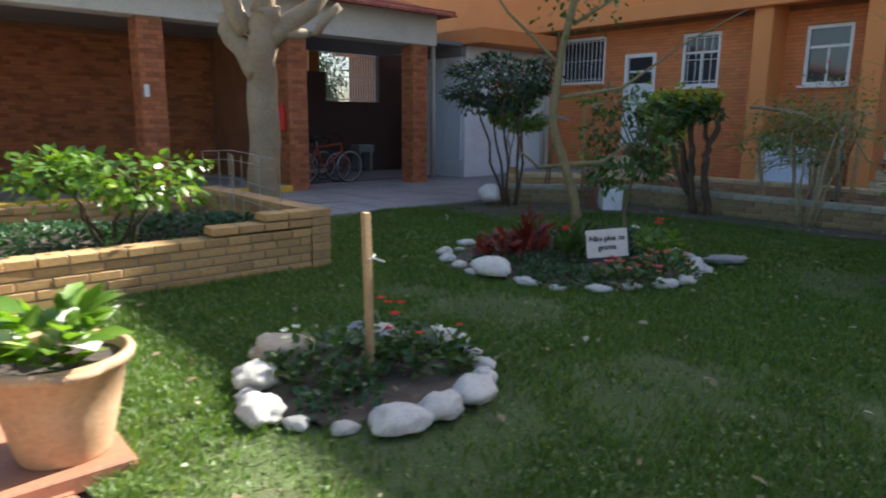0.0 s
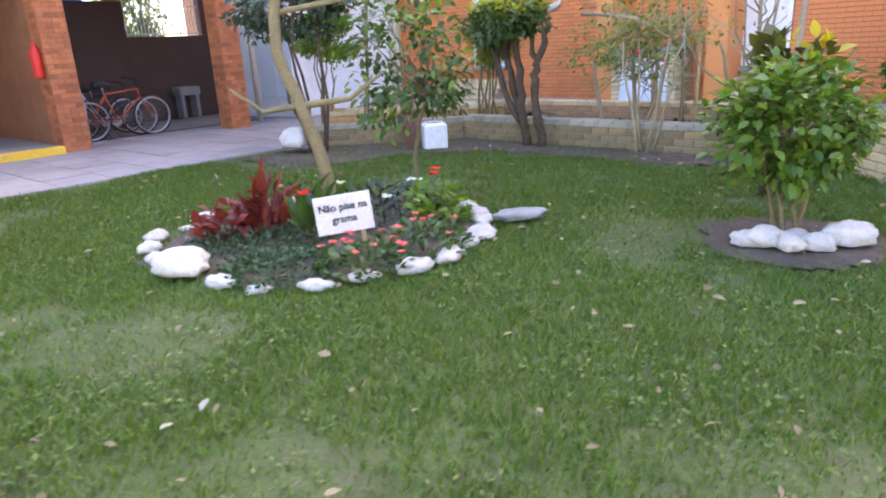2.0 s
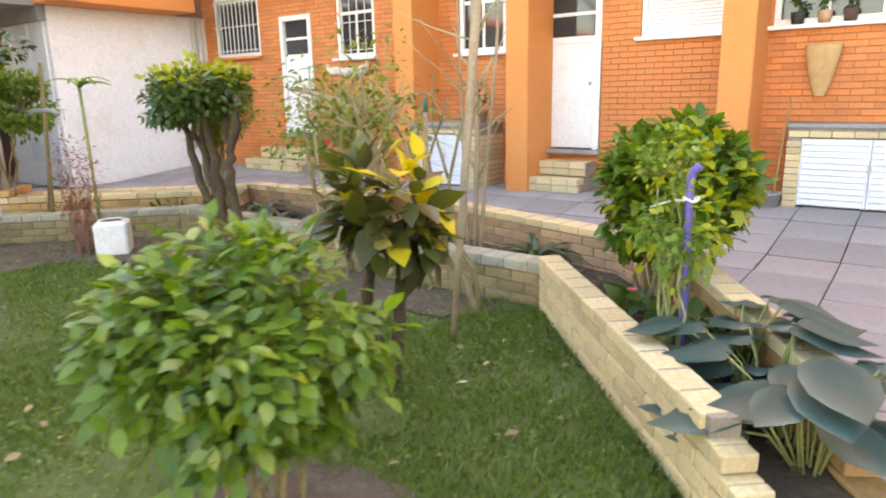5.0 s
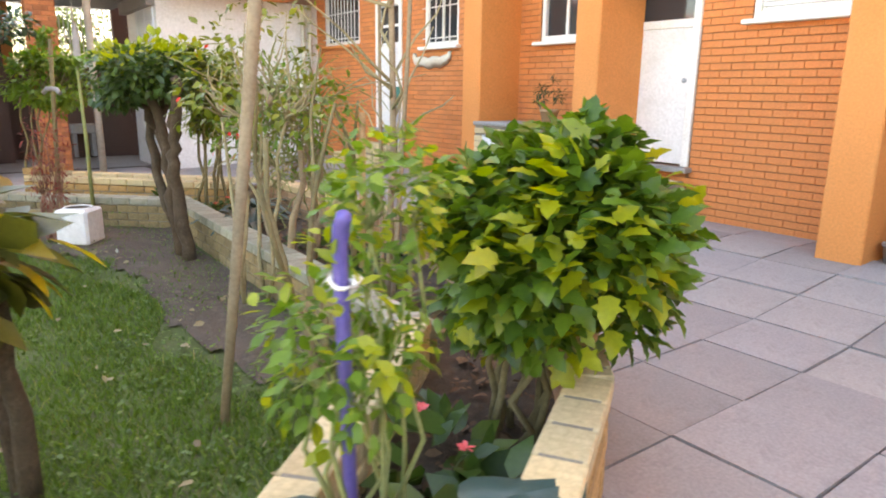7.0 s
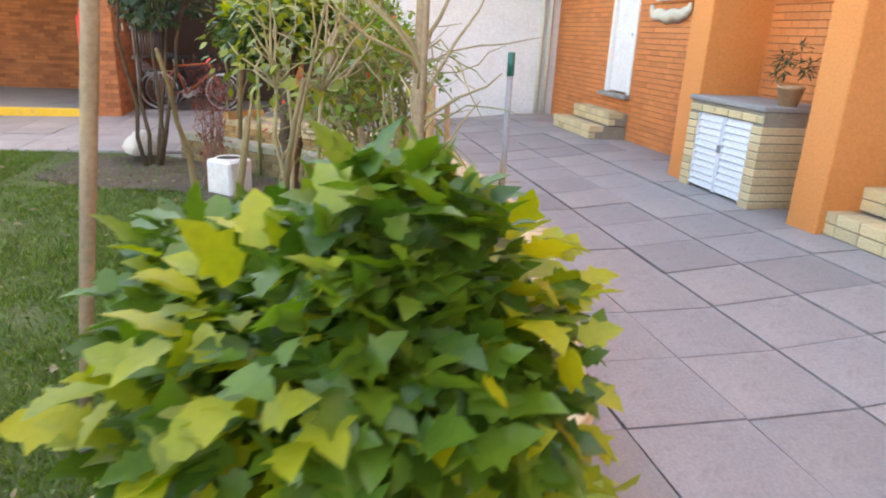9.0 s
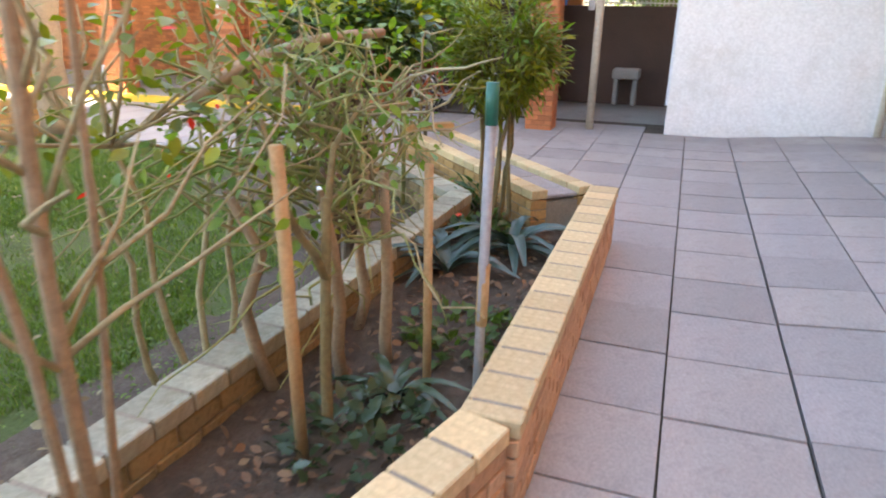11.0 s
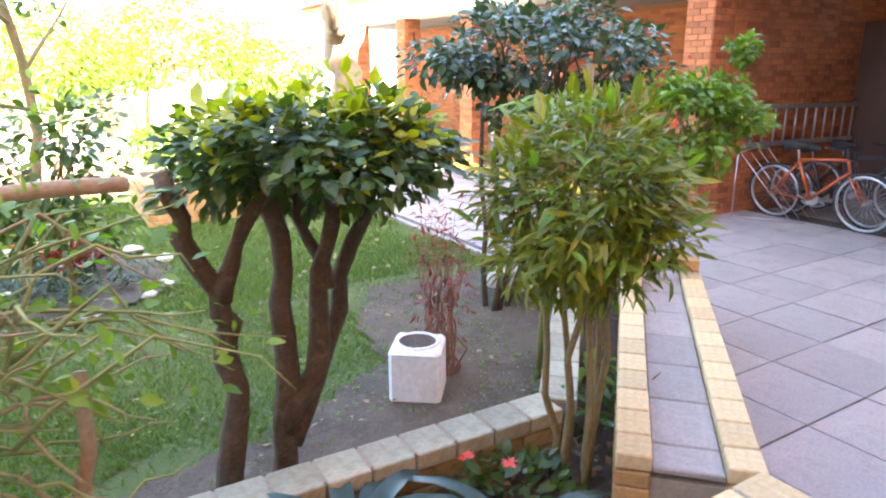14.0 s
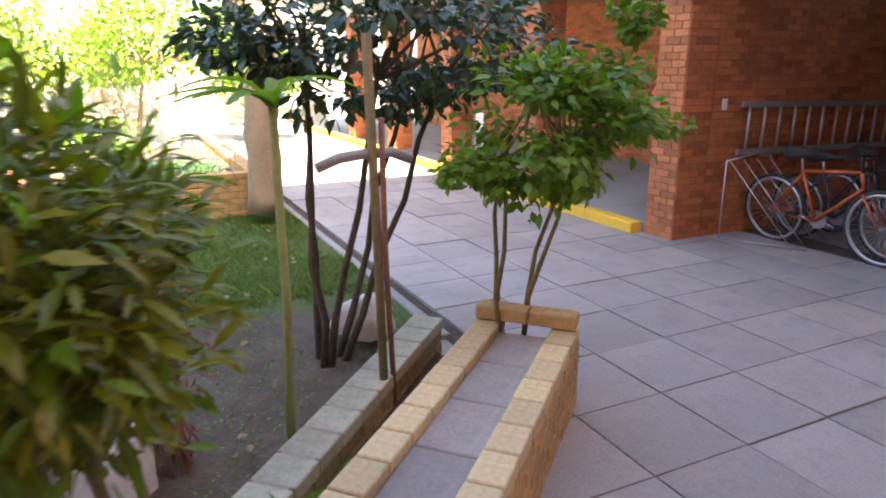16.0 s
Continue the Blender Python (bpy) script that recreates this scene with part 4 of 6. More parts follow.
# large bed
low_plant("groundcover", "fine dark green groundcover in large bed", "groundcover", -3.98, 4.62, 0.02, 0.55, 0.1, 1500, 0.04, LEAF_OVAL, L_COVER, 31)
low_plant("groundcover", "fine dark green groundcover in large bed", "groundcover", -3.45, 4.45, 0.02, 0.4, 0.1, 900, 0.04, LEAF_OVAL, L_COVER, 32)
low_plant("cordyline", "dark red spiky cordyline", "plant", -4.25, 4.95, 0.02, 0.12, 0.4, 70, 0.26, LEAF_LONG, L_RED, 33, None, 1.0)
low_plant("red_foliage_plant", "bright red leaved low plant", "plant", -4.42, 4.72, 0.02, 0.26, 0.25, 160, 0.12, LEAF_OVAL, L_RED, 34, None, 0.6)
low_plant("canna", "broad leaved plant with orange red flower", "plant", -3.85, 5.05, 0.02, 0.16, 0.3, 40, 0.28, LEAF_LONG, L_MID, 35, (P_RED, 2, 0.07), 1.2)
low_plant("impatiens", "coral pink flowering impatiens", "flower", -2.98, 4.75, 0.02, 0.3, 0.16, 260, 0.07, LEAF_OVAL, L_MID, 36, (P_PINK, 12, 0.032), group="flowering plants")
low_plant("impatiens", "coral pink flowering impatiens", "flower", -2.98, 5.25, 0.02, 0.34, 0.18, 300, 0.07, LEAF_OVAL, L_MID, 37, (P_PINK, 9, 0.032), group="flowering plants")
low_plant("salvia", "green plant with one red flower head", "flower", -3.35, 5.85, 0.02, 0.24, 0.34, 180, 0.11, LEAF_OVAL, L_LIGHT, 38, (P_RED, 2, 0.055), group="flowering plants")
low_plant("bedding_plant", "dark leafy plants in large bed", "plant", -3.9, 5.75, 0.02, 0.5, 0.25, 420, 0.12, LEAF_LONG, L_DARK, 39, (P_WHITE, 4, 0.05), group="bedding plants")
low_plant("bedding_plant", "dark leafy plants in large bed", "plant", -4.5, 5.4, 0.02, 0.4, 0.2, 300, 0.11, LEAF_LONG, L_DARK, 40, (P_PINK, 3, 0.03), group="bedding plants")


# ---------------------------------------------------------------- trees and shrubs
def bare_tree(name, label, base, limbs, bark, group=""):
    """A tree drawn by its limbs: each a list of points with a first and last radius."""
    ob = thing(name, label, "tree", Matrix.Translation(base), group)
    rr = random.Random(7)
    for i, (pts, ra, rb) in enumerate(limbs):
        fine = []
        for a, b in zip(pts, pts[1:]):
            fine += wavy(a, b, 3, ra * 0.18, rr)[:-1]
        fine.append(Vector(pts[-1]))
        n = len(fine)
        v, q = tube(fine, [ra + (rb - ra) * k / (n - 1) for k in range(n)], 10 if ra > 0.08 else 7)
        child("trunk" if i == 0 else "limb", mesh_of("trunk", v, q, bark, True), ob)
    return ob


tw = bare_tree("old_tree", "thick pale trunked tree with lopped knobbly limbs", (-7.7, 3.75, 0.2),
               [([(0.05, 0, -0.05), (0, 0, 0.6), (-0.02, 0.02, 1.4), (0.05, 0.05, 2.15), (0.1, 0.05, 2.5)], 0.20, 0.18),
                ([(0, 0, 1.7), (-0.28, -0.2, 2.15), (-0.34, -0.25, 2.45)], 0.16, 0.12), ([(-0.1, -0.1, 2.2), (-0.15, -0.35, 2.7), (-0.3, -0.7, 3.4)], 0.13, 0.07),
                ([(0.1, 0.1, 2.1), (0.3, 0.55, 2.5), (0.35, 0.9, 3.0), (0.5, 1.4, 3.5)], 0.13, 0.07), ([(0.15, 0.2, 2.2), (0.35, 0.6, 2.2), (0.5, 0.85, 2.55)], 0.07, 0.05),
                ([(0.1, 0, 2.4), (0.1, 0.1, 3.0), (0.3, -0.2, 3.9)], 0.14, 0.08), ([(-0.3, -0.7, 3.4), (-0.1, -1.4, 3.9)], 0.07, 0.04), ([(0.5, 1.4, 3.5), (0.4, 2.3, 3.8)], 0.07, 0.03)], M_BARK_L)
t1 = bare_tree("slim_tree", "slim olive barked young tree with bare side limbs", (-4.02, 5.3, 0),
               [([(0.10, 0.05, -0.03), (0.05, 0, 0.45), (-0.06, -0.08, 0.95), (-0.18, -0.15, 1.35), (-0.16, -0.1, 2.0), (-0.05, 0.0, 2.8), (0.1, 0.1, 3.6)], 0.055, 0.03),
                ([(-0.06, -0.08, 0.95), (0.18, 0.2, 0.98), (0.32, 0.4, 1.15)], 0.03, 0.012), ([(-0.06, -0.08, 0.95), (-0.22, -0.3, 0.92), (-0.3, -0.5, 1.1)], 0.025, 0.01),
                ([(-0.18, -0.12, 1.6), (0.25, 0.35, 1.7), (0.5, 0.9, 2.1), (0.9, 1.5, 2.5)], 0.022, 0.006), ([(-0.15, -0.1, 1.9), (-0.5, -0.5, 2.4), (-0.8, -0.7, 2.9)], 0.022, 0.006),
                ([(-0.1, 0, 2.3), (0.3, 0.5, 2.7), (0.8, 0.6, 3.2)], 0.02, 0.005)], M_BARK_Y)
rngt = np.random.default_rng(77)
pp, oo_, _ = clump_points(rngt, (0.1, 0.1, 2.9), (0.9, 0.9, 0.8), 260, 20, 0.4, 0.25)
child("crown", leaf_mesh("crown", pp, oo_, rngt.uniform(0.05, 0.09, 260), LEAF_OVAL, L_MID, rngt), t1, kind="stuff")

shrub("citrus_tree", "small citrus tree with thin green leafy crown", "tree", (-4.28, 6.55, 0), (0, 0, 1.25), (0.62, 0.62, 0.75), 900, 0.105, LEAF_OVAL, L_MID, M_BARK_Y, 1, 0.026, 22, 41, stem_spread=0.01, extra=(L_LIGHT, 160, 0.1), spread=0.3)
topi = shrub("topiary_tree", "clipped round topped shrub on twisted dark trunks", "tree", (-4.95, 9.38, 0), (-0.25, 0.0, 1.55), (0.62, 0.55, 0.33), 3000, 0.085, LEAF_OVAL, L_MID, M_BARK, 0, 0.03, 26, 42, fork=0.8, spread=0.36)
rt = random.Random(43)
for pts, ra in (([(0.24, 0.05, -0.03), (0.18, 0.02, 0.5), (0.19, 0, 0.85), (0.20, 0, 1.05), (0.32, 0.02, 1.3), (0.36, 0.0, 1.55)], 0.058), ([(0.19, 0, 1.02), (0.12, 0.03, 1.25), (0.0, 0.1, 1.5)], 0.04),
                ([(0.02, 0.06, -0.03), (-0.02, 0.02, 0.4), (-0.06, 0, 0.8), (-0.08, -0.03, 1.25), (0.0, -0.1, 1.55)], 0.062), ([(-0.02, 0.02, 0.36), (-0.20, 0.05, 0.78), (-0.26, 0.04, 1.2), (-0.32, 0.1, 1.55)], 0.052),
                ([(-0.05, 0.03, 0.3), (-0.27, -0.04, 0.72), (-0.40, -0.02, 1.18), (-0.62, -0.05, 1.5)], 0.05), ([(-0.26, 0.04, 1.0), (-0.18, -0.1, 1.3), (-0.2, -0.25, 1.5)], 0.03)):
    fine = []
    for p0_, p1_ in zip(pts, pts[1:]):
        fine += wavy(p0_, p1_, 3, 0.02, rt)[:-1]
    fine.append(Vector(pts[-1]))
    v, q = tube(fine, [ra * (1 - 0.45 * k / (len(fine) - 1)) * rt.uniform(0.88, 1.14) for k in range(len(fine))], 8)
    child("trunk", mesh_of("trunk", v, q, M_BARK, True), topi)
rngo = np.random.default_rng(44)
pp, oo_, _ = clump_points(rngo, (-0.25, 0.0, 1.70), (0.58, 0.5, 0.22), 520, 22, 0.5, 0.34)
child("new_leaves", leaf_mesh("new_leaves", pp, oo_, rngo.uniform(0.06, 0.10, 520), LEAF_OVAL, L_LIME, rngo, -0.3), topi, label="light yellow green new leaves on top", kind="stuff")
shrub("hibiscus_bush", "dense round green hibiscus bush ringed by stones", "bush", (-1.12, 6.76, 0.01), (-0.02, -0.02, 0.74), (0.51, 0.51, 0.38), 2700, 0.082, LEAF_OVAL, L_HIB, M_BARK_Y, 7, 0.016, 26, 43, extra=(L_LIGHT, 330, 0.11), spread=0.36)
shrub("hibiscus_bush", "dense bright hibiscus bush spilling over planter wall", "bush", (-0.70, 9.53, 0.12), (0.08, 0.10, 0.80), (0.46, 0.50, 0.43), 4600, 0.10, LEAF_LOBED, L_HIB, M_BARK_Y, 8, 0.018, 34, 44, extra=(L_LIME, 420, 0.11), droop=0.2, wild=0.8, spread=0.38)
shrub("croton", "croton shrub with dark bronze and yellow leaves", "shrub", (-1.57, 7.94, 0), (0.17, -0.12, 1.05), (0.29, 0.29, 0.27), 190, 0.21, LEAF_OVAL, L_CROTON, M_BARK, 2, 0.045, 12, 45, droop=-0.1, wild=0.5, extra=(L_YELLOW, 22, 0.2), stem_spread=0.04)
shrub("rounded_shrub", "oval olive green shrub on several thin stems", "shrub", (-6.10, 10.06, 0.12), (0.10, 0.08, 1.30), (0.43, 0.43, 0.45), 3300, 0.105, LEAF_LONG, L_OLIVE, M_BARK_Y, 6, 0.02, 30, 46, extra=(L_LIGHT, 300, 0.12), droop=0.1, spread=0.34)
lsh = shrub("light_shrub", "bright light green layered shrub", "shrub", (-8.05, 8.62, 0.1), (-0.06, 0.28, 1.42), (0.58, 0.50, 0.40), 2700, 0.075, LEAF_OVAL, L_LIGHT, M_BARK_Y, 4, 0.018, 34, 47, extra=(L_LIGHT, 300, 0.08), stem_spread=0.09, spread=0.24)
rngs = np.random.default_rng(58)
for c_, r_ in (((-0.42, 0.33, 1.72), (0.26, 0.2, 0.14)), ((-0.50, 0.36, 1.95), (0.16, 0.12, 0.10)), ((-0.66, 0.30, 1.42), (0.24, 0.2, 0.12)), ((0.40, 0.25, 1.3), (0.25, 0.22, 0.14))):
    pp, oo_, _ = clump_points(rngs, c_, r_, 260, 8, 0.4, 0.4)
    child("top_shoot", leaf_mesh("top_shoot", pp, oo_, rngs.uniform(0.04, 0.08, 260), LEAF_OVAL, L_LIGHT, rngs, 0.1), lsh, kind="stuff")
shrub("camellia", "large dark glossy leaved camellia with few red blooms", "tree", (-7.25, 7.85, 0), (-0.45, 0.05, 1.98), (1.25, 1.05, 0.52), 3300, 0.10, LEAF_OVAL, L_DARK, M_BARK, 5, 0.026, 46, 48, stem_spread=0.16, extra=(P_RED, 14, 0.06), spread=0.22, inner=0.3, fork=0.7)
shrub("red_twig_shrub", "upright dry shrub with thin reddish leaves", "shrub", (-6.25, 8.62, 0), (0, 0, 0.72), (0.24, 0.24, 0.58), 420, 0.07, LEAF_LONG, L_RED, M_REDTWIG, 26, 0.008, 40, 49, stem_spread=0.13, fork=1.0)
shrub("flowering_shrub", "tangled shrub of pale branches with few red blooms", "shrub", (-3.35, 9.5, 0), (0.1, 0.05, 1.55), (1.05, 0.6, 0.6), 480, 0.075, LEAF_OVAL, L_OLIVE, M_TWIG, 4, 0.018, 34, 50, stem_spread=0.16, extra=(P_RED, 18, 0.055), spread=0.32)
shrub("leafy_sapling", "thin leafy sapling tied to violet stake", "shrub", (-0.25, 8.56, 0.10), (-0.03, 0.02, 0.80), (0.23, 0.23, 0.27), 430, 0.055, LEAF_OVAL, L_LIGHT, M_TWIG_G, 6, 0.010, 22, 51, stem_spread=0.05, extra=(L_LIME, 110, 0.06))
shrub("yellow_green_bush", "feathery yellow green bush beside garden wall", "bush", (-0.34, 8.72, 0.12), (-0.03, 0.03, 1.09), (0.19, 0.19, 0.18), 250, 0.042, LEAF_LOBED, L_LIGHT, M_TWIG_G, 4, 0.009, 20, 52, stem_spread=0.05, spread=0.36, extra=(L_LIME, 110, 0.045))
shrub("hedge_shrub", "sunlit leafy shrub overhanging brick planter", "shrub", (-5.95, 1.5, 0.25), (0.1, 0.0, 0.62), (0.75, 1.0, 0.26), 900, 0.11, LEAF_OVAL, L_HIB, M_BARK, 5, 0.02, 22, 53, spread=0.3, extra=(L_LIGHT, 120, 0.1))

# bare tangle of thin arching canes over the raised bed
rc = random.Random(61)
tangle = thing("cane_tangle", "bare tangle of thin arching rose canes", "shrub", Matrix.Translation((-3.75, 9.98, 0.1)))
pieces = []
for i in range(165):
    w = rc.uniform(0, 6.283)
    reach = rc.uniform(0.4, 1.4)
    p0 = (rc.uniform(-0.35, 0.35), rc.uniform(-0.25, 0.2), rc.uniform(0.7, 1.3))
    reach *= 0.62 if math.cos(w) < -0.3 else 1.0
    top = p0[2] + rc.uniform(-0.2, 0.42)
    mid_ = (p0[0] + math.cos(w) * reach * 0.5, p0[1] + math.sin(w) * reach * 0.32, top)
    end = (p0[0] + math.cos(w) * reach, p0[1] + math.sin(w) * reach * 0.55, top + rc.uniform(-0.35, 0.2))
    pieces.append(tube(wavy(p0, mid_, 3, 0.03, rc)[:-1] + wavy(mid_, end, 3, 0.03, rc), [0.008, 0.007, 0.0065, 0.0055, 0.0045, 0.0035, 0.002], 4))
for i, (v, q) in enumerate(pieces):
    child("cane", mesh_of("cane", v, q, M_TWIG_G if i % 5 < 3 else M_TWIG, True), tangle, label="olive green cane" if i % 5 < 3 else "")
pieces = [tube(wavy((dx, dy, -0.05), (dx * 1.5 + 0.05, dy, 0.95), 4, 0.03, rc), [0.032, 0.03, 0.027, 0.024, 0.02], 7) for dx, dy in ((-0.35, -0.1), (0.15, 0.1), (0.3, -0.15), (-0.1, 0.2))]
for v, q in pieces:
    child("trunk", mesh_of("trunk", v, q, M_BARK_L, True), tangle)
rngc = np.random.default_rng(62)
pp, oo_, _ = clump_points(rngc, (0, -0.05, 1.15), (1.0, 0.55, 0.5), 750, 40, 0.2, 0.35)
child("leaves", leaf_mesh("leaves", pp, oo_, rngc.uniform(0.035, 0.08, 750), LEAF_OVAL, L_LIGHT, rngc), tangle, kind="stuff")

# twisted brown stems by the wall's corner
bx, by = -1.82, 9.22
tws = bare_tree("twisted_shrub", "leaning bare twisted brown stems beside garden wall", (bx, by, 0), [
    ([(0, 0, -0.03), (-0.12, 0.02, 0.22), (-0.27, 0.0, 0.38), (-0.42, 0.03, 0.55), (-0.55, 0.0, 0.85), (-0.66, 0.05, 1.2)], 0.032, 0.014),
    ([(-0.03, 0.05, -0.03), (-0.1, 0.1, 0.3), (-0.3, 0.12, 0.5), (-0.38, 0.2, 0.9), (-0.3, 0.3, 1.4)], 0.026, 0.010),
    ([(-0.27, 0.0, 0.38), (-0.22, -0.1, 0.7), (-0.3, -0.15, 1.1), (-0.1, -0.2, 1.5)], 0.018, 0.007),
    ([(-0.5, 0.02, 0.75), (-0.8, 0.0, 0.95), (-1.05, 0.05, 1.3)], 0.014, 0.005),
    ([(-0.38, 0.2, 0.9), (-0.6, 0.3, 1.3), (-0.65, 0.4, 1.7)], 0.013, 0.005)], M_BARK_Y)

# lopped pale pole tree with twiggy shoots, beside the bed's corner
pole = bare_tree("lopped_tree", "bare pale sapling with thin twiggy shoots", (-2.35, 9.98, 0.12), [([(0, 0, -0.03), (0.02, 0.03, 1.0), (-0.03, 0.05, 2.0), (0.02, 0.02, 2.9)], 0.024, 0.014), ([(0.05, 0.0, -0.03), (0.1, 0.03, 0.8), (0.22, 0.02, 1.9), (0.25, 0.05, 2.7)], 0.018, 0.009), ([(-0.05, 0.0, -0.03), (-0.12, 0.03, 0.9), (-0.2, 0.08, 2.4)], 0.016, 0.008)], M_BARK_L)
pieces = []
for i in range(26):
    z = rc.uniform(0.5, 2.7)
    w = rc.uniform(0, 6.283)
    r = rc.uniform(0.3, 0.75)
    pieces.append(tube(wavy((0, 0.03, z), (math.cos(w) * r, math.sin(w) * r, z + rc.uniform(0.2, 0.6)), 4, 0.03, rc), [0.011, 0.009, 0.007, 0.005, 0.003], 5))
for v, q in pieces:
    child("shoot", mesh_of("shoot", v, q, M_TWIG, True), pole)
cut = thing("cut_branch", "pale lopped branch lying across the shrub tops", "branch", Matrix.Identity(4))
v, q = tube([(-4.42, 9.92, 1.61), (-4.2, 9.83, 1.60), (-3.95, 9.74, 1.57), (-3.6, 9.68, 1.5), (-3.3, 9.66, 1.38)], [0.024, 0.026, 0.027, 0.03, 0.031], 9)
child("wood", mesh_of("wood", v, q, M_BARK_L, True), cut)


# strap-leaved plants, elephant ears
def strap_plant(name, label, x, y, z, n, length, leaf, seed, width=1.0):
    rr = random.Random(seed)
    ob = thing(name, label, "plant", Matrix.Translation((x, y, z)))
    for i in range(n):
        V, Fc = [], []
        w, L = rr.uniform(0, 6.283), length * rr.uniform(0.6, 1.1)
        lift, hw = rr.uniform(0.45, 1.15), 0.026 * width * rr.uniform(0.7, 1.2)
        d, s = Vector((math.cos(w), math.sin(w), 0)), Vector((-math.sin(w), math.cos(w), 0))
        o = len(V)
        for k in range(7):
            f = k / 6
            c = d * (L * f * (0.45 + 0.4 * f)) + Vector((0, 0, L * (lift * f - 0.85 * lift * f * f)))
            g = hw * math.sin(math.pi * min(0.97, 0.12 + 0.86 * f)) ** 0.6
            V += [c - s * g + Vector((0, 0, g * 0.4)), c, c + s * g + Vector((0, 0, g * 0.4))]
        for k in range(6):
            a = o + k * 3
            Fc += [(a, a + 1, a + 4, a + 3), (a + 1, a + 2, a + 5, a + 4)]
        child("leaf_blade", mesh_of("leaf_blade", V, Fc, leaf, True), ob)
    return ob


strap_plant("clivia", "clump of dark blue green strap leaves", -5.0, 10.08, 0.12, 17, 0.66, L_GREY, 3, 1.5)
strap_plant("clivia", "clump of dark blue green strap leaves", -5.55, 10.36, 0.12, 20, 0.75, L_GREY, 4, 1.5)
strap_plant("clivia", "clump of dark strap leaves behind wall", -3.55, 10.35, 0.12, 20, 0.4, L_DARK, 5, 0.8)
strap_plant("clivia", "clump of dark strap leaves behind wall", -1.9, 10.25, 0.12, 26, 0.6, L_DARK, 6, 0.9)
strap_plant("spider_plant", "small pale striped strap plant", -6.85, 9.35, 0.12, 18, 0.4, L_LIGHT, 8, 0.8)
low_plant("bedding_plant", "leafy undergrowth with pink flowers in raised bed", "plant", -5.75, 10.08, 0.13, 0.25, 0.22, 160, 0.09, LEAF_OVAL, L_MID, 71, (P_PINK, 2, 0.04), group="bedding plants")
low_plant("bedding_plant", "low leafy undergrowth in raised bed", "plant", -3.2, 10.35, 0.13, 0.3, 0.16, 160, 0.07, LEAF_LOBED, L_DARK, 72, None, group="bedding plants")
low_plant("bedding_plant", "low leafy undergrowth in raised bed", "plant", -4.2, 10.45, 0.13, 0.3, 0.12, 120, 0.08, LEAF_LOBED, L_MID, 73, None, group="bedding plants")
low_plant("bedding_plant", "low leafy undergrowth in raised bed", "plant", -6.6, 9.85, 0.13, 0.25, 0.25, 120, 0.14, LEAF_LONG, L_MID, 74, None, group="bedding plants")


tall = strap_plant("striped_dracaena", "tall stemmed plant with pale striped strap leaves", -6.76, 9.03, 1.66, 8, 0.46, L_LIGHT, 12, 1.4)
v, q = tube([(0.03, 0, -1.68), (0.0, 0.01, -0.79), (0, 0, 0.02)], [0.022, 0.019, 0.016], 7)
child("stem", mesh_of("stem", v, q, M_TWIG_G, True), tall)


def elephant_ears(x, y, z, seed):
    ob = thing("elephant_ear", "big dark blue green elephant ear leaves on stalks", "plant", Matrix.Translation((x, y, z)))
    rr = random.Random(seed)
    for i in range(12):
        w, r, h = rr.uniform(0, 6.283), rr.uniform(0.08, 0.34), rr.uniform(0.12, 0.5)
        c = Vector((math.cos(w) * r, math.sin(w) * r, h))
        v, q = tube([(math.cos(w) * 0.03, math.sin(w) * 0.03, -0.02), c * 0.6 + Vector((0, 0, 0.05)), c], [0.007, 0.006, 0.005], 6)
        child("stalk", mesh_of("stalk", v, q, M_TWIG_G, True), ob)
        s, d = rr.uniform(0.16, 0.26), Vector((math.cos(w), math.sin(w), 0))
        e = Vector((-d.y, d.x, 0))
        V, Fc = [c + Vector((0, 0, 0.012))], []
        for k in range(14):
            a = 6.283 * k / 14
            rad = s * (0.55 + 0.2 * math.cos(a) + (0.28 if k == 0 else 0) - (0.14 if k == 7 else 0))
            V.append(c + d * (math.cos(a) * rad * 1.15 + s * 0.25) + e * math.sin(a) * rad * 0.95 + Vector((0, 0, -0.30 * max(0, math.cos(a)) * s - 0.05 * abs(math.sin(a)) * s)))
        Fc = [(0, k + 1, (k + 1) % 14 + 1) for k in range(14)]
        child("leaf_blade", mesh_of("leaf_blade", V, Fc, L_GREY, True), ob)


for x, y, seed_ in ((0.42, 8.06, 9), (0.20, 8.42, 10), (0.33, 8.22, 13), (0.03, 8.62, 14)):
    elephant_ears(x, y, 0.12, seed_)

for x, y, seed_ in ((-0.30, 9.02, 75), (-0.05, 8.80, 76), (-0.62, 9.10, 77)):
    low_plant("bedding_plant", "broad leafy green plants in raised bed", "plant", x, y, 0.13, 0.16, 0.24, 34, 0.17, LEAF_OVAL, L_MID, seed_, (P_PINK, 1, 0.035), 0.7, 0.1, group="bedding plants")

# garden stakes and pipes
def pole_of(name, label, pts, r, material, tip=None):
    ob = thing(name, label, "stake", Matrix.Identity(4))
    v, q = tube(pts, r, 9)
    child("pole", mesh_of("pole", v, q, material, True), ob)
    if tip:
        (a, b_), rad, mat = tip
        v, q = tube([a, b_], rad, 9)
        child("cap", mesh_of("cap", v, q, mat, True), ob)
    return ob


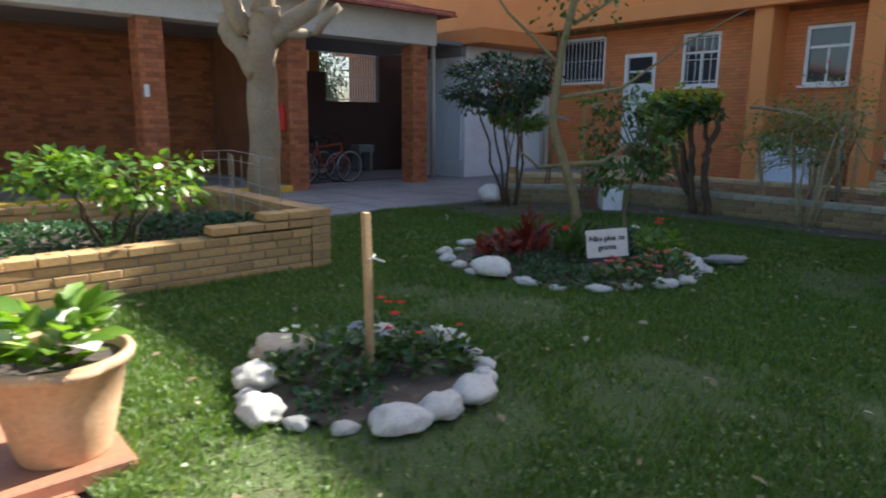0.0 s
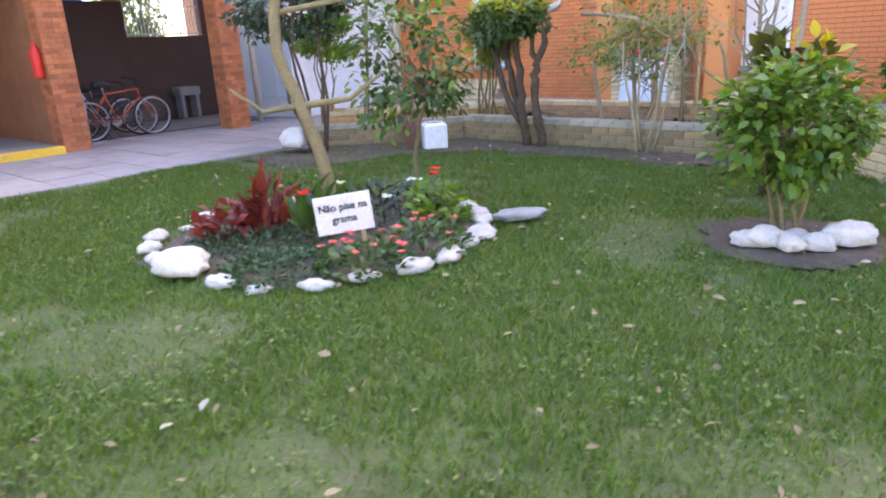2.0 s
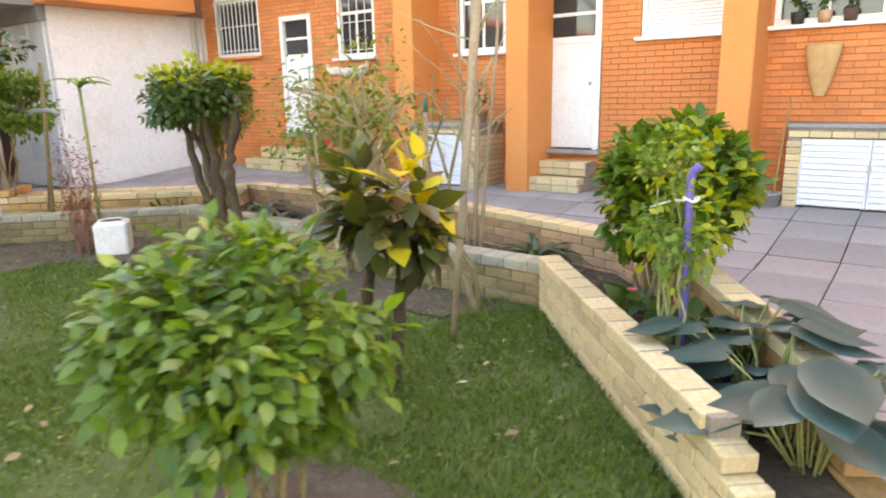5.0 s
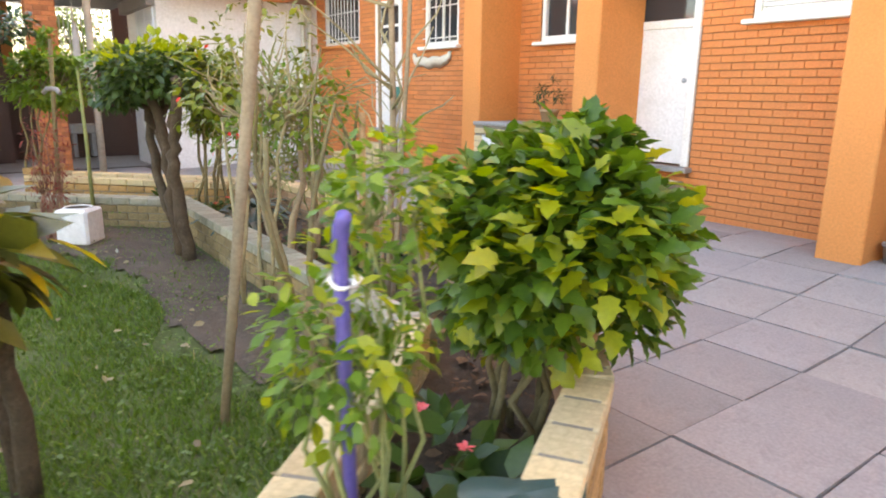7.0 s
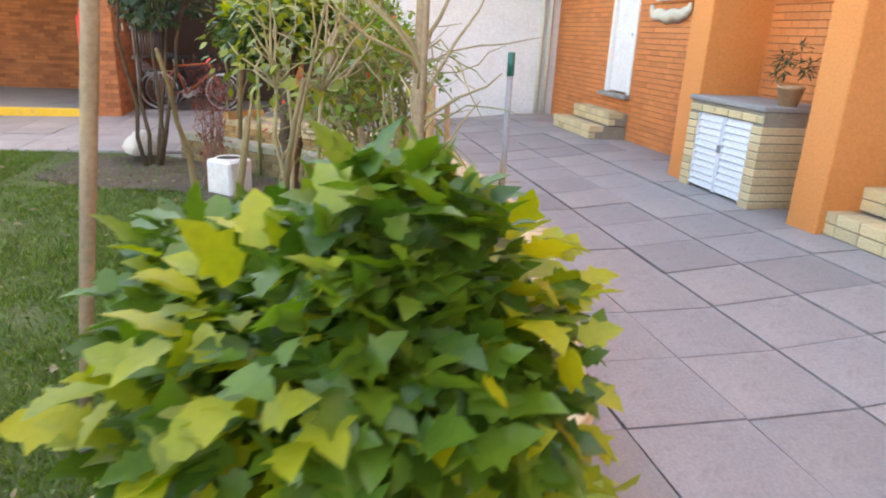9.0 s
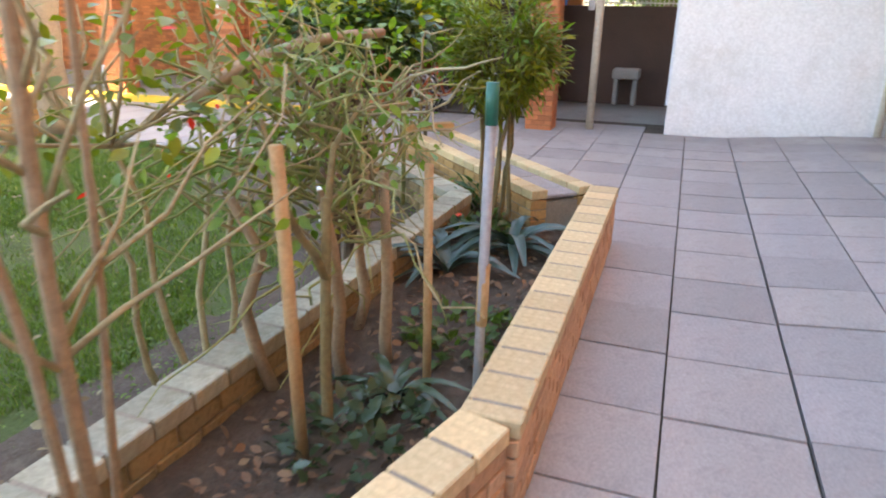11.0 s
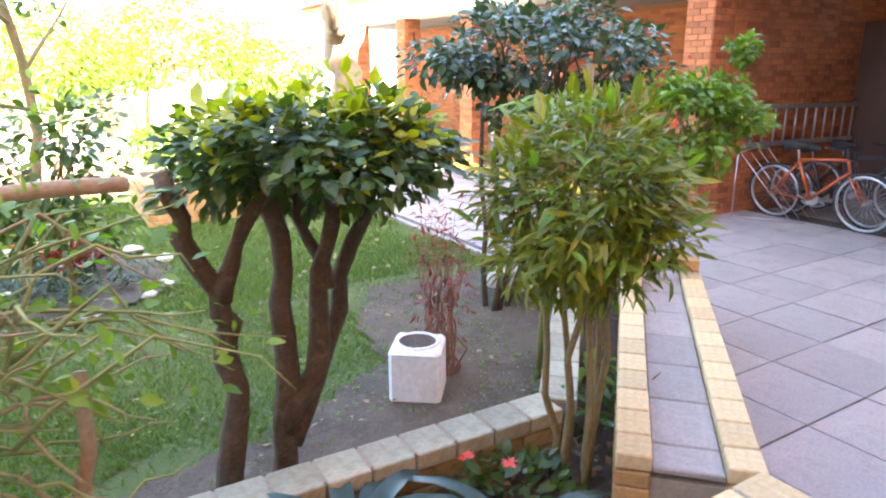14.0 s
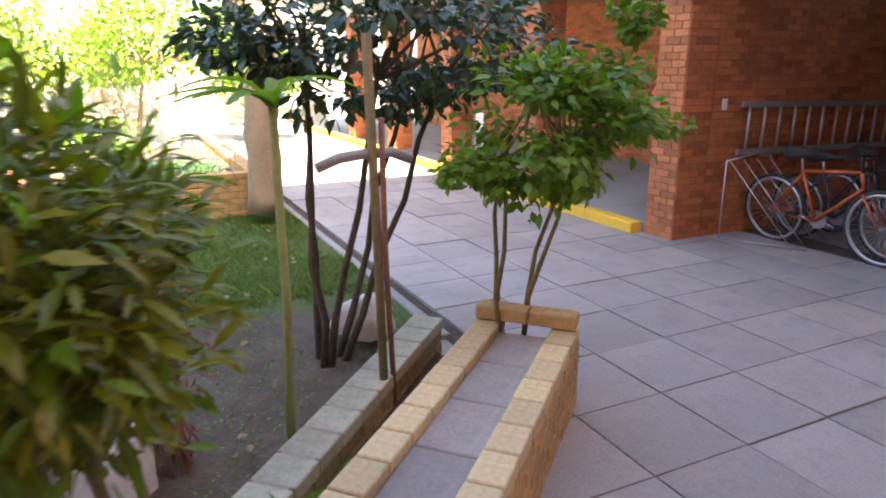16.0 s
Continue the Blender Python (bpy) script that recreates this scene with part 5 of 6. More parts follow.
pvc = pole_of("pvc_stake", "grey plastic pipe stake with dark green cap", [(-3.41, 10.76, 0.1), (-3.44, 10.77, 1.40)], 0.019, M_PVC, (((-3.439, 10.77, 1.36), (-3.442, 10.77, 1.50)), 0.023, M_GREENP))
v, q = tube([(-3.425, 10.765, 0.62), (-3.432, 10.767, 0.86)], 0.0225, 9)
child("sleeve", mesh_of("sleeve", v, q, M_STAKE, True), pvc, label="brown taped sleeve")
bare_tree("bare_shrub", "dark bare stem of a pruned shrub in raised bed", (-3.21, 10.21, 0.1), [([(0, 0, -0.05), (0.0, 0.02, 0.5), (-0.03, 0.03, 1.0)], 0.024, 0.018), ([(-0.01, 0.03, 0.7), (0.12, -0.04, 1.0), (0.2, -0.05, 1.3)], 0.018, 0.008), ([(-0.02, 0.03, 0.9), (-0.15, 0.0, 1.15), (-0.35, 0.03, 1.3)], 0.016, 0.008)], M_BARK_Y)
pole_of("timber_stake", "thick tan timber stake leaning in raised bed", [(-3.05, 10.20, 0.08), (-3.02, 10.20, 1.32)], 0.024, M_STAKE)
pole_of("timber_stake", "brown timber stake leaning in raised bed", [(-3.66, 10.46, 0.1), (-3.72, 10.44, 1.14)], 0.019, M_STAKE)
vs = pole_of("violet_stake", "violet plastic wrapped stake in raised bed", [(-0.20, 8.54, 0.1), (-0.21, 8.52, 1.13), (-0.20, 8.52, 1.18), (-0.17, 8.51, 1.205)], [0.017, 0.018, 0.020, 0.017], M_PURPLE)
for z, d in ((0.42, -0.16), (1.05, 0.2)):
    v, q = tube([(-0.205 + 0.034 * math.cos(k), 8.53 + 0.034 * math.sin(k), z + 0.008 * math.sin(2 * k)) for k in np.linspace(0, 6.28, 13)] + [(-0.205 - d * 0.6, 8.53 + 0.1, z - 0.03), (-0.205 - d, 8.53 + 0.05, z - 0.06)], 0.006, 5)
    child("tie", mesh_of("tie", v, q, M_IRON, True), vs, label="white string tie")
pole_of("timber_stake", "tall pale timber pole leaning beside garden wall", [(-1.67, 8.69, -0.03), (-1.66, 8.79, 0.75), (-1.65, 8.88, 1.45), (-1.63, 9.02, 2.6)], [0.020, 0.024, 0.028, 0.032], M_BARK_L)
pole_of("timber_stake", "brown timber stake standing in the raised bed", [(-7.27, 8.78, 0.08), (-7.24, 8.82, 1.0), (-7.20, 8.87, 1.95)], 0.022, M_BARK_Y)
pole_of("timber_stake", "thin brown stake leaning on another stake", [(-7.34, 8.74, 0.08), (-7.27, 8.84, 1.0), (-7.26, 8.86, 1.6)], 0.014, M_REDTWIG)
pole_of("bent_pipe", "short bent grey pipe resting on stake top", [(-6.96, 8.87, 1.40), (-7.06, 8.86, 1.435), (-7.19, 8.83, 1.445), (-7.33, 8.80, 1.44), (-7.43, 8.78, 1.40)], 0.024, M_PVC)

# white cube pot on lawn
cp = thing("cube_planter", "white square concrete planter with round opening", "planter", Matrix.Translation((-5.99, 8.79, 0)) @ Matrix.Rotation(radians(52), 4, 'Z'))
bm = box_bm(-0.155, -0.155, 0, 0.155, 0.155, 0.34, 0.022)
part("body", bm, M_WHITE, cp)
v, q = tube([(0, 0, 0.335), (0, 0, 0.346)], 0.115, 20)
child("soil_top", mesh_of("soil_top", v, q, M_SOIL), cp, label="dark soil in round opening")
v, q = tube([(0.122 * math.cos(k), 0.122 * math.sin(k), 0.344) for k in np.linspace(0, 6.283, 25)], 0.012, 6)
child("rim", mesh_of("rim", v, q, M_WHITE, True), cp)


# terracotta pot with caladium at the lawn's corner
def lathe(profile, n=28):
    V, Fc = [], []
    for r, z in profile:
        for k in range(n):
            V.append((r * math.cos(6.2832 * k / n), r * math.sin(6.2832 * k / n), z))
    for i in range(len(profile) - 1):
        for k in range(n):
            j = (k + 1) % n
            Fc.append((i * n + k, i * n + j, (i + 1) * n + j, (i + 1) * n + k))
    return V, Fc


pot = thing("terracotta_pot", "sunlit terracotta pot with striped leaves", "plant pot", Matrix.Translation((-2.72, 0.44, 0.06)))
child("body", mesh_of("body", *lathe([(0.0, 0.0), (0.165, 0.0), (0.17, 0.01), (0.215, 0.2), (0.25, 0.37), (0.275, 0.375), (0.282, 0.40), (0.27, 0.42), (0.245, 0.415), (0.235, 0.36), (0.0, 0.36)]), M_TERRA, True), pot)
for s in (1, -1):
    v, q = tube([(s * (0.26 + 0.05 * math.sin(k)), 0.09 * math.cos(k), 0.40 - 0.0 * k) for k in np.linspace(0, 3.1416, 9)], 0.018, 7)
    child("handle", mesh_of("handle", v, q, M_TERRA, True), pot)
v, q = tube([(0, 0, 0.362), (0, 0, 0.375)], 0.236, 20)
child("soil_top", mesh_of("soil_top", v, q, M_SOIL), pot)
rngp = np.random.default_rng(5)
a = rngp.random(80) * 6.283
child("foliage", leaf_mesh("foliage", np.c_[np.cos(a) * 0.1, np.sin(a) * 0.1, 0.38 + rngp.random(80) * 0.2], np.c_[np.cos(a), np.sin(a), np.full(80, 0.7)], rngp.uniform(0.10, 0.2, 80), LEAF_OVAL, L_LIGHT, rngp, 0.1, 0.35), pot, kind="stuff")
child("pale_leaves", leaf_mesh("pale_leaves", np.c_[np.cos(a[:8]) * 0.1, np.sin(a[:8]) * 0.1, np.full(8, 0.45)], np.c_[np.cos(a[:8]), np.sin(a[:8]), np.full(8, 0.6)], rngp.uniform(0.16, 0.26, 8), LEAF_OVAL, P_WHITE, rngp, 0.1, 0.3), pot, label="pale striped leaves")
solid("pot_slab", -2.99, 0.14, -0.02, -2.48, 0.64, 0.06, M_TERRAT, "red tile slab under the pot", "slab", 0.008)


# ---------------------------------------------------------------- meter cabinets, steps
def rise(y):
    """The court falls gently away from the house."""
    return 0.16 * min(1.0, max(0.0, (y - 11.9) / 1.7))


def meter_cabinet(x0, x1, y0, y1, h, label):
    g = rise(y0) - 0.005
    h -= g
    c = thing("meter_cabinet", label, "cabinet", Matrix.Translation((x0, y0, g)))
    W, D = x1 - x0, y1 - y0
    t = 0.14
    for n_, a in (("jamb", (0, 0, 0, t, D, h - 0.16)), ("jamb", (W - t, 0, 0, W, D, h - 0.16)), ("lintel", (0, 0, h - 0.158, W, D, h - 0.05))):
        o = part(n_, box_bm(*a), M_MORTAR, c)
        w = a[3] - a[0]
        k = 0
        z = a[2] + 0.004
        while z + 0.07 < a[5] + 0.03:
            zz = min(0.068, a[5] - z - 0.002)
            if n_ == "jamb":
                child("brick", brick_mesh(w + 0.016, D + 0.01, zz, M_CREAM), o, Matrix.Translation((a[0] - 0.008, -0.012, z)))
            else:
                x = 0.0
                while x < W - 0.05:
                    child("brick", brick_mesh(min(0.22, W - x) - 0.008, D + 0.012, min(0.1, zz), M_CREAM), o, Matrix.Translation((x, -0.014, z)))
                    x += 0.22
            z += 0.077
            k += 1
    part("top", box_bm(-0.02, -0.03, h - 0.05, W + 0.02, D, h, 0.01), M_CONC, c, "grey weathered top slab")
    part("inside", box_bm(t + 0.003, 0.08, 0, W - t - 0.003, 0.1, h - 0.16), M_DARK, c)
    wd = (W - 2 * t) / 2
    for k in range(2):
        d = child("door", mesh_of("door", *box_vf(0.004, 0.012, 0.03, wd - 0.004, 0.02, h - 0.17), M_LOUVRE), c, Matrix.Translation((t + k * wd, 0.02, 0)), "white louvred metal door")
        n = 11
        for i in range(n):
            z = 0.07 + (h - 0.28) * i / (n - 1)
            part("slat", box_bm(0.03, -0.012, -0.03, wd - 0.03, -0.004, 0.03), M_LOUVRE, d, m=Matrix.Translation((0, 0.008, z)) @ Matrix.Rotation(radians(-22), 4, 'X'))
        for a in ((0.004, 0.03, 0.03, h - 0.17), (wd - 0.03, 0.03, wd - 0.004, h - 0.17)):
            part("stile", box_bm(a[0], -0.014, a[1], a[2], 0.011, a[3]), M_LOUVRE, d)
        part("handle", box_bm(wd - 0.022 if k == 0 else 0.012, -0.03, h * 0.45, wd - 0.012 if k == 0 else 0.022, -0.015, h * 0.45 + 0.08), M_STEEL, d)


meter_cabinet(-5.84, -4.66, 13.55, WY, 1.1, "cream brick meter cabinet with white louvred doors")
meter_cabinet(-0.66, 1.0, 14.0, WY, 1.12, "wide cream brick meter cabinet with louvred doors")


def brick_steps(x0, x1, y_front, tiers, label):
    s = thing("entrance_steps", label, "steps", Matrix.Translation((x0, 0, rise(y_front))), kind="structure")
    for k in range(tiers):
        y0, z0, z1 = y_front + k * 0.3, k * 0.2, k * 0.2 + 0.2
        o = part("step", box_bm(0.01 + k * 0.12, y0 + 0.01, z0 if k else -0.05, x1 - x0 - 0.01, WY, z1 - 0.012), M_MORTAR, s)
        x = 0.12 * k
        while x < x1 - x0 - 0.03:
            w = min(0.24, x1 - x0 - x) - 0.008
            child("brick", brick_mesh(w, 0.24, 0.09, M_CREAM), o, Matrix.Translation((x, y0 - 0.006, z1 - 0.09)))
            child("brick", brick_mesh(w, 0.11, 0.092, M_CREAM), o, Matrix.Translation((x, y0, z0 + 0.008)))
            x += 0.24


brick_steps(-3.98, -3.12, 13.68, 2, "cream brick entrance steps before white door")
brick_steps(-10.2, -8.7, 13.7, 2, "cream brick entrance steps before far white door")

# things on the facade
hb = thing("straw_basket", "woven straw cone basket hanging on brick wall", "basket", Matrix.Translation((-0.42, WY - 0.09, 1.42)))
child("cone", mesh_of("cone", *lathe([(0.05, 0.0), (0.10, 0.12), (0.155, 0.38), (0.19, 0.56), (0.175, 0.565), (0.14, 0.36)], 18), M_STRAW, True), hb, Matrix.Diagonal((1, 0.45, 1, 1)))
fp = thing("flower_pot", "small terracotta pot with dark shrub on cabinet", "plant pot", Matrix.Translation((-4.78, 13.85, 1.1)))
child("body", mesh_of("body", *lathe([(0, 0), (0.08, 0), (0.11, 0.15), (0.12, 0.15), (0.12, 0.18), (0.1, 0.18), (0.1, 0.15), (0, 0.15)], 16), M_TERRA, True), fp)
rngf = np.random.default_rng(8)
pp, oo_, _ = clump_points(rngf, (0, 0, 0.36), (0.2, 0.2, 0.2), 160, 10, 0.4, 0.3)
child("foliage", leaf_mesh("foliage", pp, oo_, rngf.uniform(0.05, 0.1, 160), LEAF_LONG, L_DARK, rngf), fp, kind="stuff")
for x, col in ((-0.72, M_BLACK), (-0.45, M_TERRA), (-0.2, M_DARK)):
    w = thing("window_pot", "small dark flower pot on window sill", "plant pot", Matrix.Translation((x, WY - 0.05, 2.222)), "pots on the sill")
    child("body", mesh_of("body", *lathe([(0, 0), (0.06, 0), (0.08, 0.13), (0.07, 0.13), (0, 0.11)], 14), col, True), w)
    pp, oo_, _ = clump_points(rngf, (0, 0, 0.22), (0.08, 0.06, 0.09), 40, 6, 0.4, 0.3)
    child("foliage", leaf_mesh("foliage", pp, oo_, rngf.uniform(0.05, 0.09, 40), LEAF_OVAL, L_MID, rngf), w, kind="stuff")
bk = thing("bucket", "grey plastic bucket with broom beside the pillar", "bucket", Matrix.Translation((-0.82, 13.9, 0.108)))
child("body", mesh_of("body", *lathe([(0, 0.01), (0.13, 0), (0.16, 0.2), (0.17, 0.2), (0.17, 0.22), (0.15, 0.22), (0.13, 0.03), (0, 0.03)], 18), M_PVC, True), bk)
v, q = tube([(0.05, 0.05, 0.02), (0.12, 0.28, 1.25)], 0.012, 7)
child("broom_handle", mesh_of("broom_handle", v, q, M_STAKE, True), bk)


# ---------------------------------------------------------------- bicycles, ladder, rack
def bicycle(m, frame_mat, label):
    b = thing("bicycle", label, "bicycle", m, "parked bicycles")
    R = 0.33
    for x in (0.0, 1.06):
        v, q = tube([(x + R * math.cos(k), 0, R + R * math.sin(k)) for k in np.linspace(0, 6.2832, 33)], 0.018, 7)
        w = child("wheel", mesh_of("wheel", v, q, M_BLACK, True), b, label="black tyred wheel with pale rim")
        v, q = tube([(x + 0.303 * math.cos(k), 0, R + 0.303 * math.sin(k)) for k in np.linspace(0, 6.2832, 33)], 0.017, 6)
        child("rim", mesh_of("rim", v, q, M_STEEL, True), w)
        child("spokes", joined("spokes", [tube([(x + 0.02 * math.cos(k), 0.02 * (-1) ** i, R + 0.02 * math.sin(k)), (x + 0.295 * math.cos(k), 0, R + 0.295 * math.sin(k))], 0.0018, 4) for i, k in enumerate(np.linspace(0, 6.2832, 29)[:-1])], M_STEEL), w)
        v, q = tube([(x, -0.05, R), (x, 0.05, R)], 0.022, 8)
        child("hub", mesh_of("hub", v, q, M_STEEL, True), w)
    bb, seat, head_t, head_b = (0.44, 0, 0.29), (0.28, 0, 0.74), (0.84, 0, 0.80), (0.87, 0, 0.66)
    segs = [(bb, seat), (seat, head_t), (bb, head_b), (head_t, head_b)]
    segs += [((0, s * 0.05, R), (bb[0], s * 0.03, bb[2])) for s in (1, -1)] + [((0, s * 0.05, R), (seat[0], s * 0.02, seat[2] - 0.03)) for s in (1, -1)]
    segs += [((1.06, s * 0.05, R), (0.885, s * 0.04, 0.62)) for s in (1, -1)]
    child("bike_frame", joined("bike_frame", [tube([a, c], 0.018 if i < 4 else 0.011, 8) for i, (a, c) in enumerate(segs)], frame_mat), b)
    child("handlebar", joined("handlebar", [tube([head_t, (0.82, 0, 0.95)], 0.014, 7), tube([(0.74, -0.29, 0.97), (0.83, -0.1, 0.95), (0.83, 0.1, 0.95), (0.74, 0.29, 0.97)], 0.012, 7)], M_BLACK), b)
    v, q = tube([(0.12, 0, 0.90), (0.24, 0, 0.91), (0.38, 0, 0.90)], [0.075, 0.06, 0.025], 8)
    sd = child("saddle", mesh_of("saddle", v, q, M_BLACK, True), b)
    v, q = tube([seat, (0.26, 0, 0.88)], 0.013, 7)
    child("seat_post", mesh_of("seat_post", v, q, M_STEEL, True), b)
    v, q = tube([(bb[0], 0.035, bb[2]), (bb[0], 0.045, bb[2])], 0.09, 18)
    child("chainring", mesh_of("chainring", v, q, M_STEEL), b)
    child("crank", joined("crank", [tube([(bb[0], 0.06, bb[2]), (bb[0] + 0.15, 0.07, bb[2] - 0.06)], 0.01, 6), tube([(bb[0], -0.06, bb[2]), (bb[0] - 0.15, -0.07, bb[2] + 0.06)], 0.01, 6)], M_STEEL), b)
    for s, p in ((1, (bb[0] + 0.15, 0.11, bb[2] - 0.06)), (-1, (bb[0] - 0.15, -0.11, bb[2] + 0.06))):
        part("pedal", box_bm(p[0] - 0.045, p[1] - 0.04, p[2] - 0.01, p[0] + 0.045, p[1] + 0.04, p[2] + 0.01), M_BLACK, b)
    return b


bicycle(Matrix.Translation((-12.44, 6.94, 0)) @ Matrix.Rotation(radians(90), 4, 'Z') @ Matrix.Scale(1.07, 4) @ Matrix.Rotation(radians(5), 4, 'X'), M_BIKE_O, "old orange bicycle parked by brick wall")
bicycle(Matrix.Translation((-12.85, 6.92, 0)) @ Matrix.Rotation(radians(84), 4, 'Z') @ Matrix.Rotation(radians(4), 4, 'X'), M_BIKE_D, "dark bicycle parked in the carport")
bicycle(Matrix.Translation((-13.35, 6.95, 0)) @ Matrix.Rotation(radians(92), 4, 'Z') @ Matrix.Rotation(radians(-4), 4, 'X'), M_BIKE_D, "dark bicycle parked in the carport")

lad = thing("ladder", "long aluminium ladder hung sideways on brick wall", "ladder", Matrix.Translation((-12.15, 6.60, 0.92)) @ Matrix.Rotation(radians(-1), 4, 'Y'))
for z in (0, 0.5):
    part("rail", box_bm(-2.6, -0.02, z - 0.03, 0, 0.02, z + 0.03, 0.004), M_STEEL, lad)
for k in range(11):
    v, q = tube([(-0.12 - k * 0.24, 0, 0.02), (-0.12 - k * 0.24, 0, 0.48)], 0.016, 7)
    child("rung", mesh_of("rung", v, q, M_STEEL, True), lad)
for x in (-0.5, -2.1):
    solid("ladder_bracket", -12.15 + x - 0.015, 6.512, 0.84, -12.15 + x + 0.015, 6.64, 0.87, M_STEEL, "steel bracket holding the ladder", "bracket", kind="")
rack = thing("bike_rack", "thin galvanised wire bicycle rack", "bike rack", Matrix.Translation((-11.9, 6.70, 0)))
for v, q in ([tube([(0, 0, 0.02), (0, 0, 0.85)], 0.01, 6), tube([(0, 0, 0.85), (-0.75, 0.0, 0.95)], 0.01, 6), tube([(0, 0, 0.02), (-0.4, 0.75, 0.02)], 0.01, 6)] +
                               [tube([(-0.05 - 0.2 * k, 0, 0.85), (-0.35 - 0.2 * k, 0.6, 0.02)], 0.007, 5) for k in range(4)]):
    child("wire", mesh_of("wire", v, q, M_STEEL, True), rack)
sw = solid("socket_plate", -12.02, 6.512, 1.36, -11.95, 6.525, 1.48, M_FRAME, "white switch plate on brick wall", "switch", 0.003, kind="")
ex = thing("fire_extinguisher", "red fire extinguisher hung on the column", "extinguisher", Matrix.Translation((-11.55, 6.01, 1.15)))
child("body", mesh_of("body", *lathe([(0, 0), (0.07, 0), (0.075, 0.03), (0.075, 0.4), (0.03, 0.46), (0.03, 0.52), (0, 0.52)], 16), P_RED, True), ex)
sw2 = solid("wall_box", -11.405, 3.5, 1.7, -11.38, 3.58, 1.9, M_FRAME, "small white box on brick column", "box", 0.003, kind="")

# wash tub, cloth and hat at the carport's far end
tub = thing("wash_tub", "pale grey concrete wash tub on two legs", "wash tub", Matrix.Translation((-15.1, 10.25, 0)))
part("basin", box_bm(-0.2, -0.26, 0.5, 0.2, 0.26, 0.7, 0.03), M_CONC, tub)
for y in (-0.18, 0.18):
    part("leg", box_bm(-0.16, y - 0.04, 0, 0.16, y + 0.04, 0.5, 0.01), M_CONC, tub)
cl = thing("hanging_cloth", "white cloth hanging beside the post", "cloth", Matrix.Translation((-12.2, 9.86, 1.75)))
child("cloth", mesh_of("cloth", *lathe([(0, 0.0), (0.045, 0.01), (0.06, 0.2), (0.05, 0.5), (0.02, 0.8), (0, 0.8)], 12), M_WHITE, True), cl)
v, q = tube([(0, 0, 0.78), (0, 0, 1.37)], 0.005, 5)
child("string", mesh_of("string", v, q, M_IRON), cl)

# white plastic chair on the veranda
ch = thing("plastic_chair", "white plastic chair on the veranda", "chair", Matrix.Translation((-12.3, 0.2, 0.11)) @ Matrix.Rotation(radians(80), 4, 'Z'))
part("seat", box_bm(-0.22, -0.22, 0.41, 0.22, 0.22, 0.44, 0.01), M_WHITE, ch)
part("backrest", box_bm(-0.22, 0.2, 0.44, 0.22, 0.235, 0.85, 0.01), M_WHITE, ch)
for x in (-0.2, 0.2):
    for y in (-0.2, 0.2):
        part("leg", box_bm(x - 0.02, y - 0.02, 0, x + 0.02, y + 0.02, 0.41, 0.004), M_WHITE, ch)

# trees and shrubs beyond the lawn, south, in full sun
for i, (x, y, r, h) in enumerate(((-9.5, -4.5, 1.3, 2.6), (-6.6, -7.0, 1.7, 3.6), (-3.2, -9.0, 1.6, 3.4), (0.5, -9.5, 1.8, 3.5), (-10.0, -9.8, 1.6, 4.2), (-6.0, -10.3, 1.5, 3.0), (-18.2, 10.6, 1.2, 3.6), (-4.3, -3.2, 1.6, 3.3), (-7.3, -4.6, 1.6, 3.8), (-1.8, -5.0, 1.5, 3.0))):
    shrub("garden_tree", "sunlit broad leaved garden tree", "tree", (x, y, 0), (0, 0, h * 0.68), (r, r, h * 0.36), 3000, 0.15, LEAF_OVAL, L_LIGHT, M_BARK_L, 2, 0.07, 34, 90 + i, stem_spread=0.05)

# wire guard in the west planter, and groundcover
low_plant("groundcover", "thick green groundcover in the brick planter", "groundcover", -6.4, 2.3, 0.27, 0.75, 0.16, 1600, 0.06, LEAF_OVAL, L_COVER, 81)
low_plant("groundcover", "thick green groundcover in the brick planter", "groundcover", -6.6, 0.9, 0.27, 0.95, 0.12, 2200, 0.06, LEAF_OVAL, L_COVER, 82)
wg = thing("wire_fence", "thin bent wire guard round the planter", "fence", Matrix.Translation((-6.9, 2.9, 0.3)))
for v, q in ([tube([(0.25 * k - 0.6, 0.1 * math.sin(k), 0), (0.25 * k - 0.6, 0.1 * math.sin(k), 0.7)], 0.004, 4) for k in range(8)] +
                               [tube([(-0.6, 0, z), (0.0, 0.08, z + 0.03), (1.15, 0, z)], 0.004, 4) for z in (0.2, 0.4, 0.6, 0.7)]):
    child("wire", mesh_of("wire", v, q, M_STEEL), wg)

# white cloth swag under the barred window
V, Fc = [], []
for k in range(33):
    f = k / 32
    x, sag = -8.35 + 1.0 * f, 0.025 * math.sin(math.pi * f) + 0.012 * math.sin(19 * f)
    for w, y in ((0.0, 0.0), (0.0, -0.05), (-0.08 - 0.03 * math.sin(7 * f), -0.06 - 0.015 * math.sin(23 * f)), (-0.13 - 0.05 * math.sin(3.14 * f), -0.02)):
        V.append((x, y, w - sag + (0.05 if k in (0, 1, 31, 32) else 0)))
for k in range(32):
    for j in range(4):
        a, c = k * 4 + j, k * 4 + (j + 1) % 4
        Fc.append((a, c, c + 4, a + 4))
Fc += [(3, 2, 1, 0), (128, 129, 130, 131)]
sg = thing("cloth_swag", "white cloth swag pinned on brick wall under window", "cloth", Matrix.Translation((0, WY - 0.004, 2.04)))
child("cloth", mesh_of("cloth", V, Fc, M_CREAMW, True), sg)

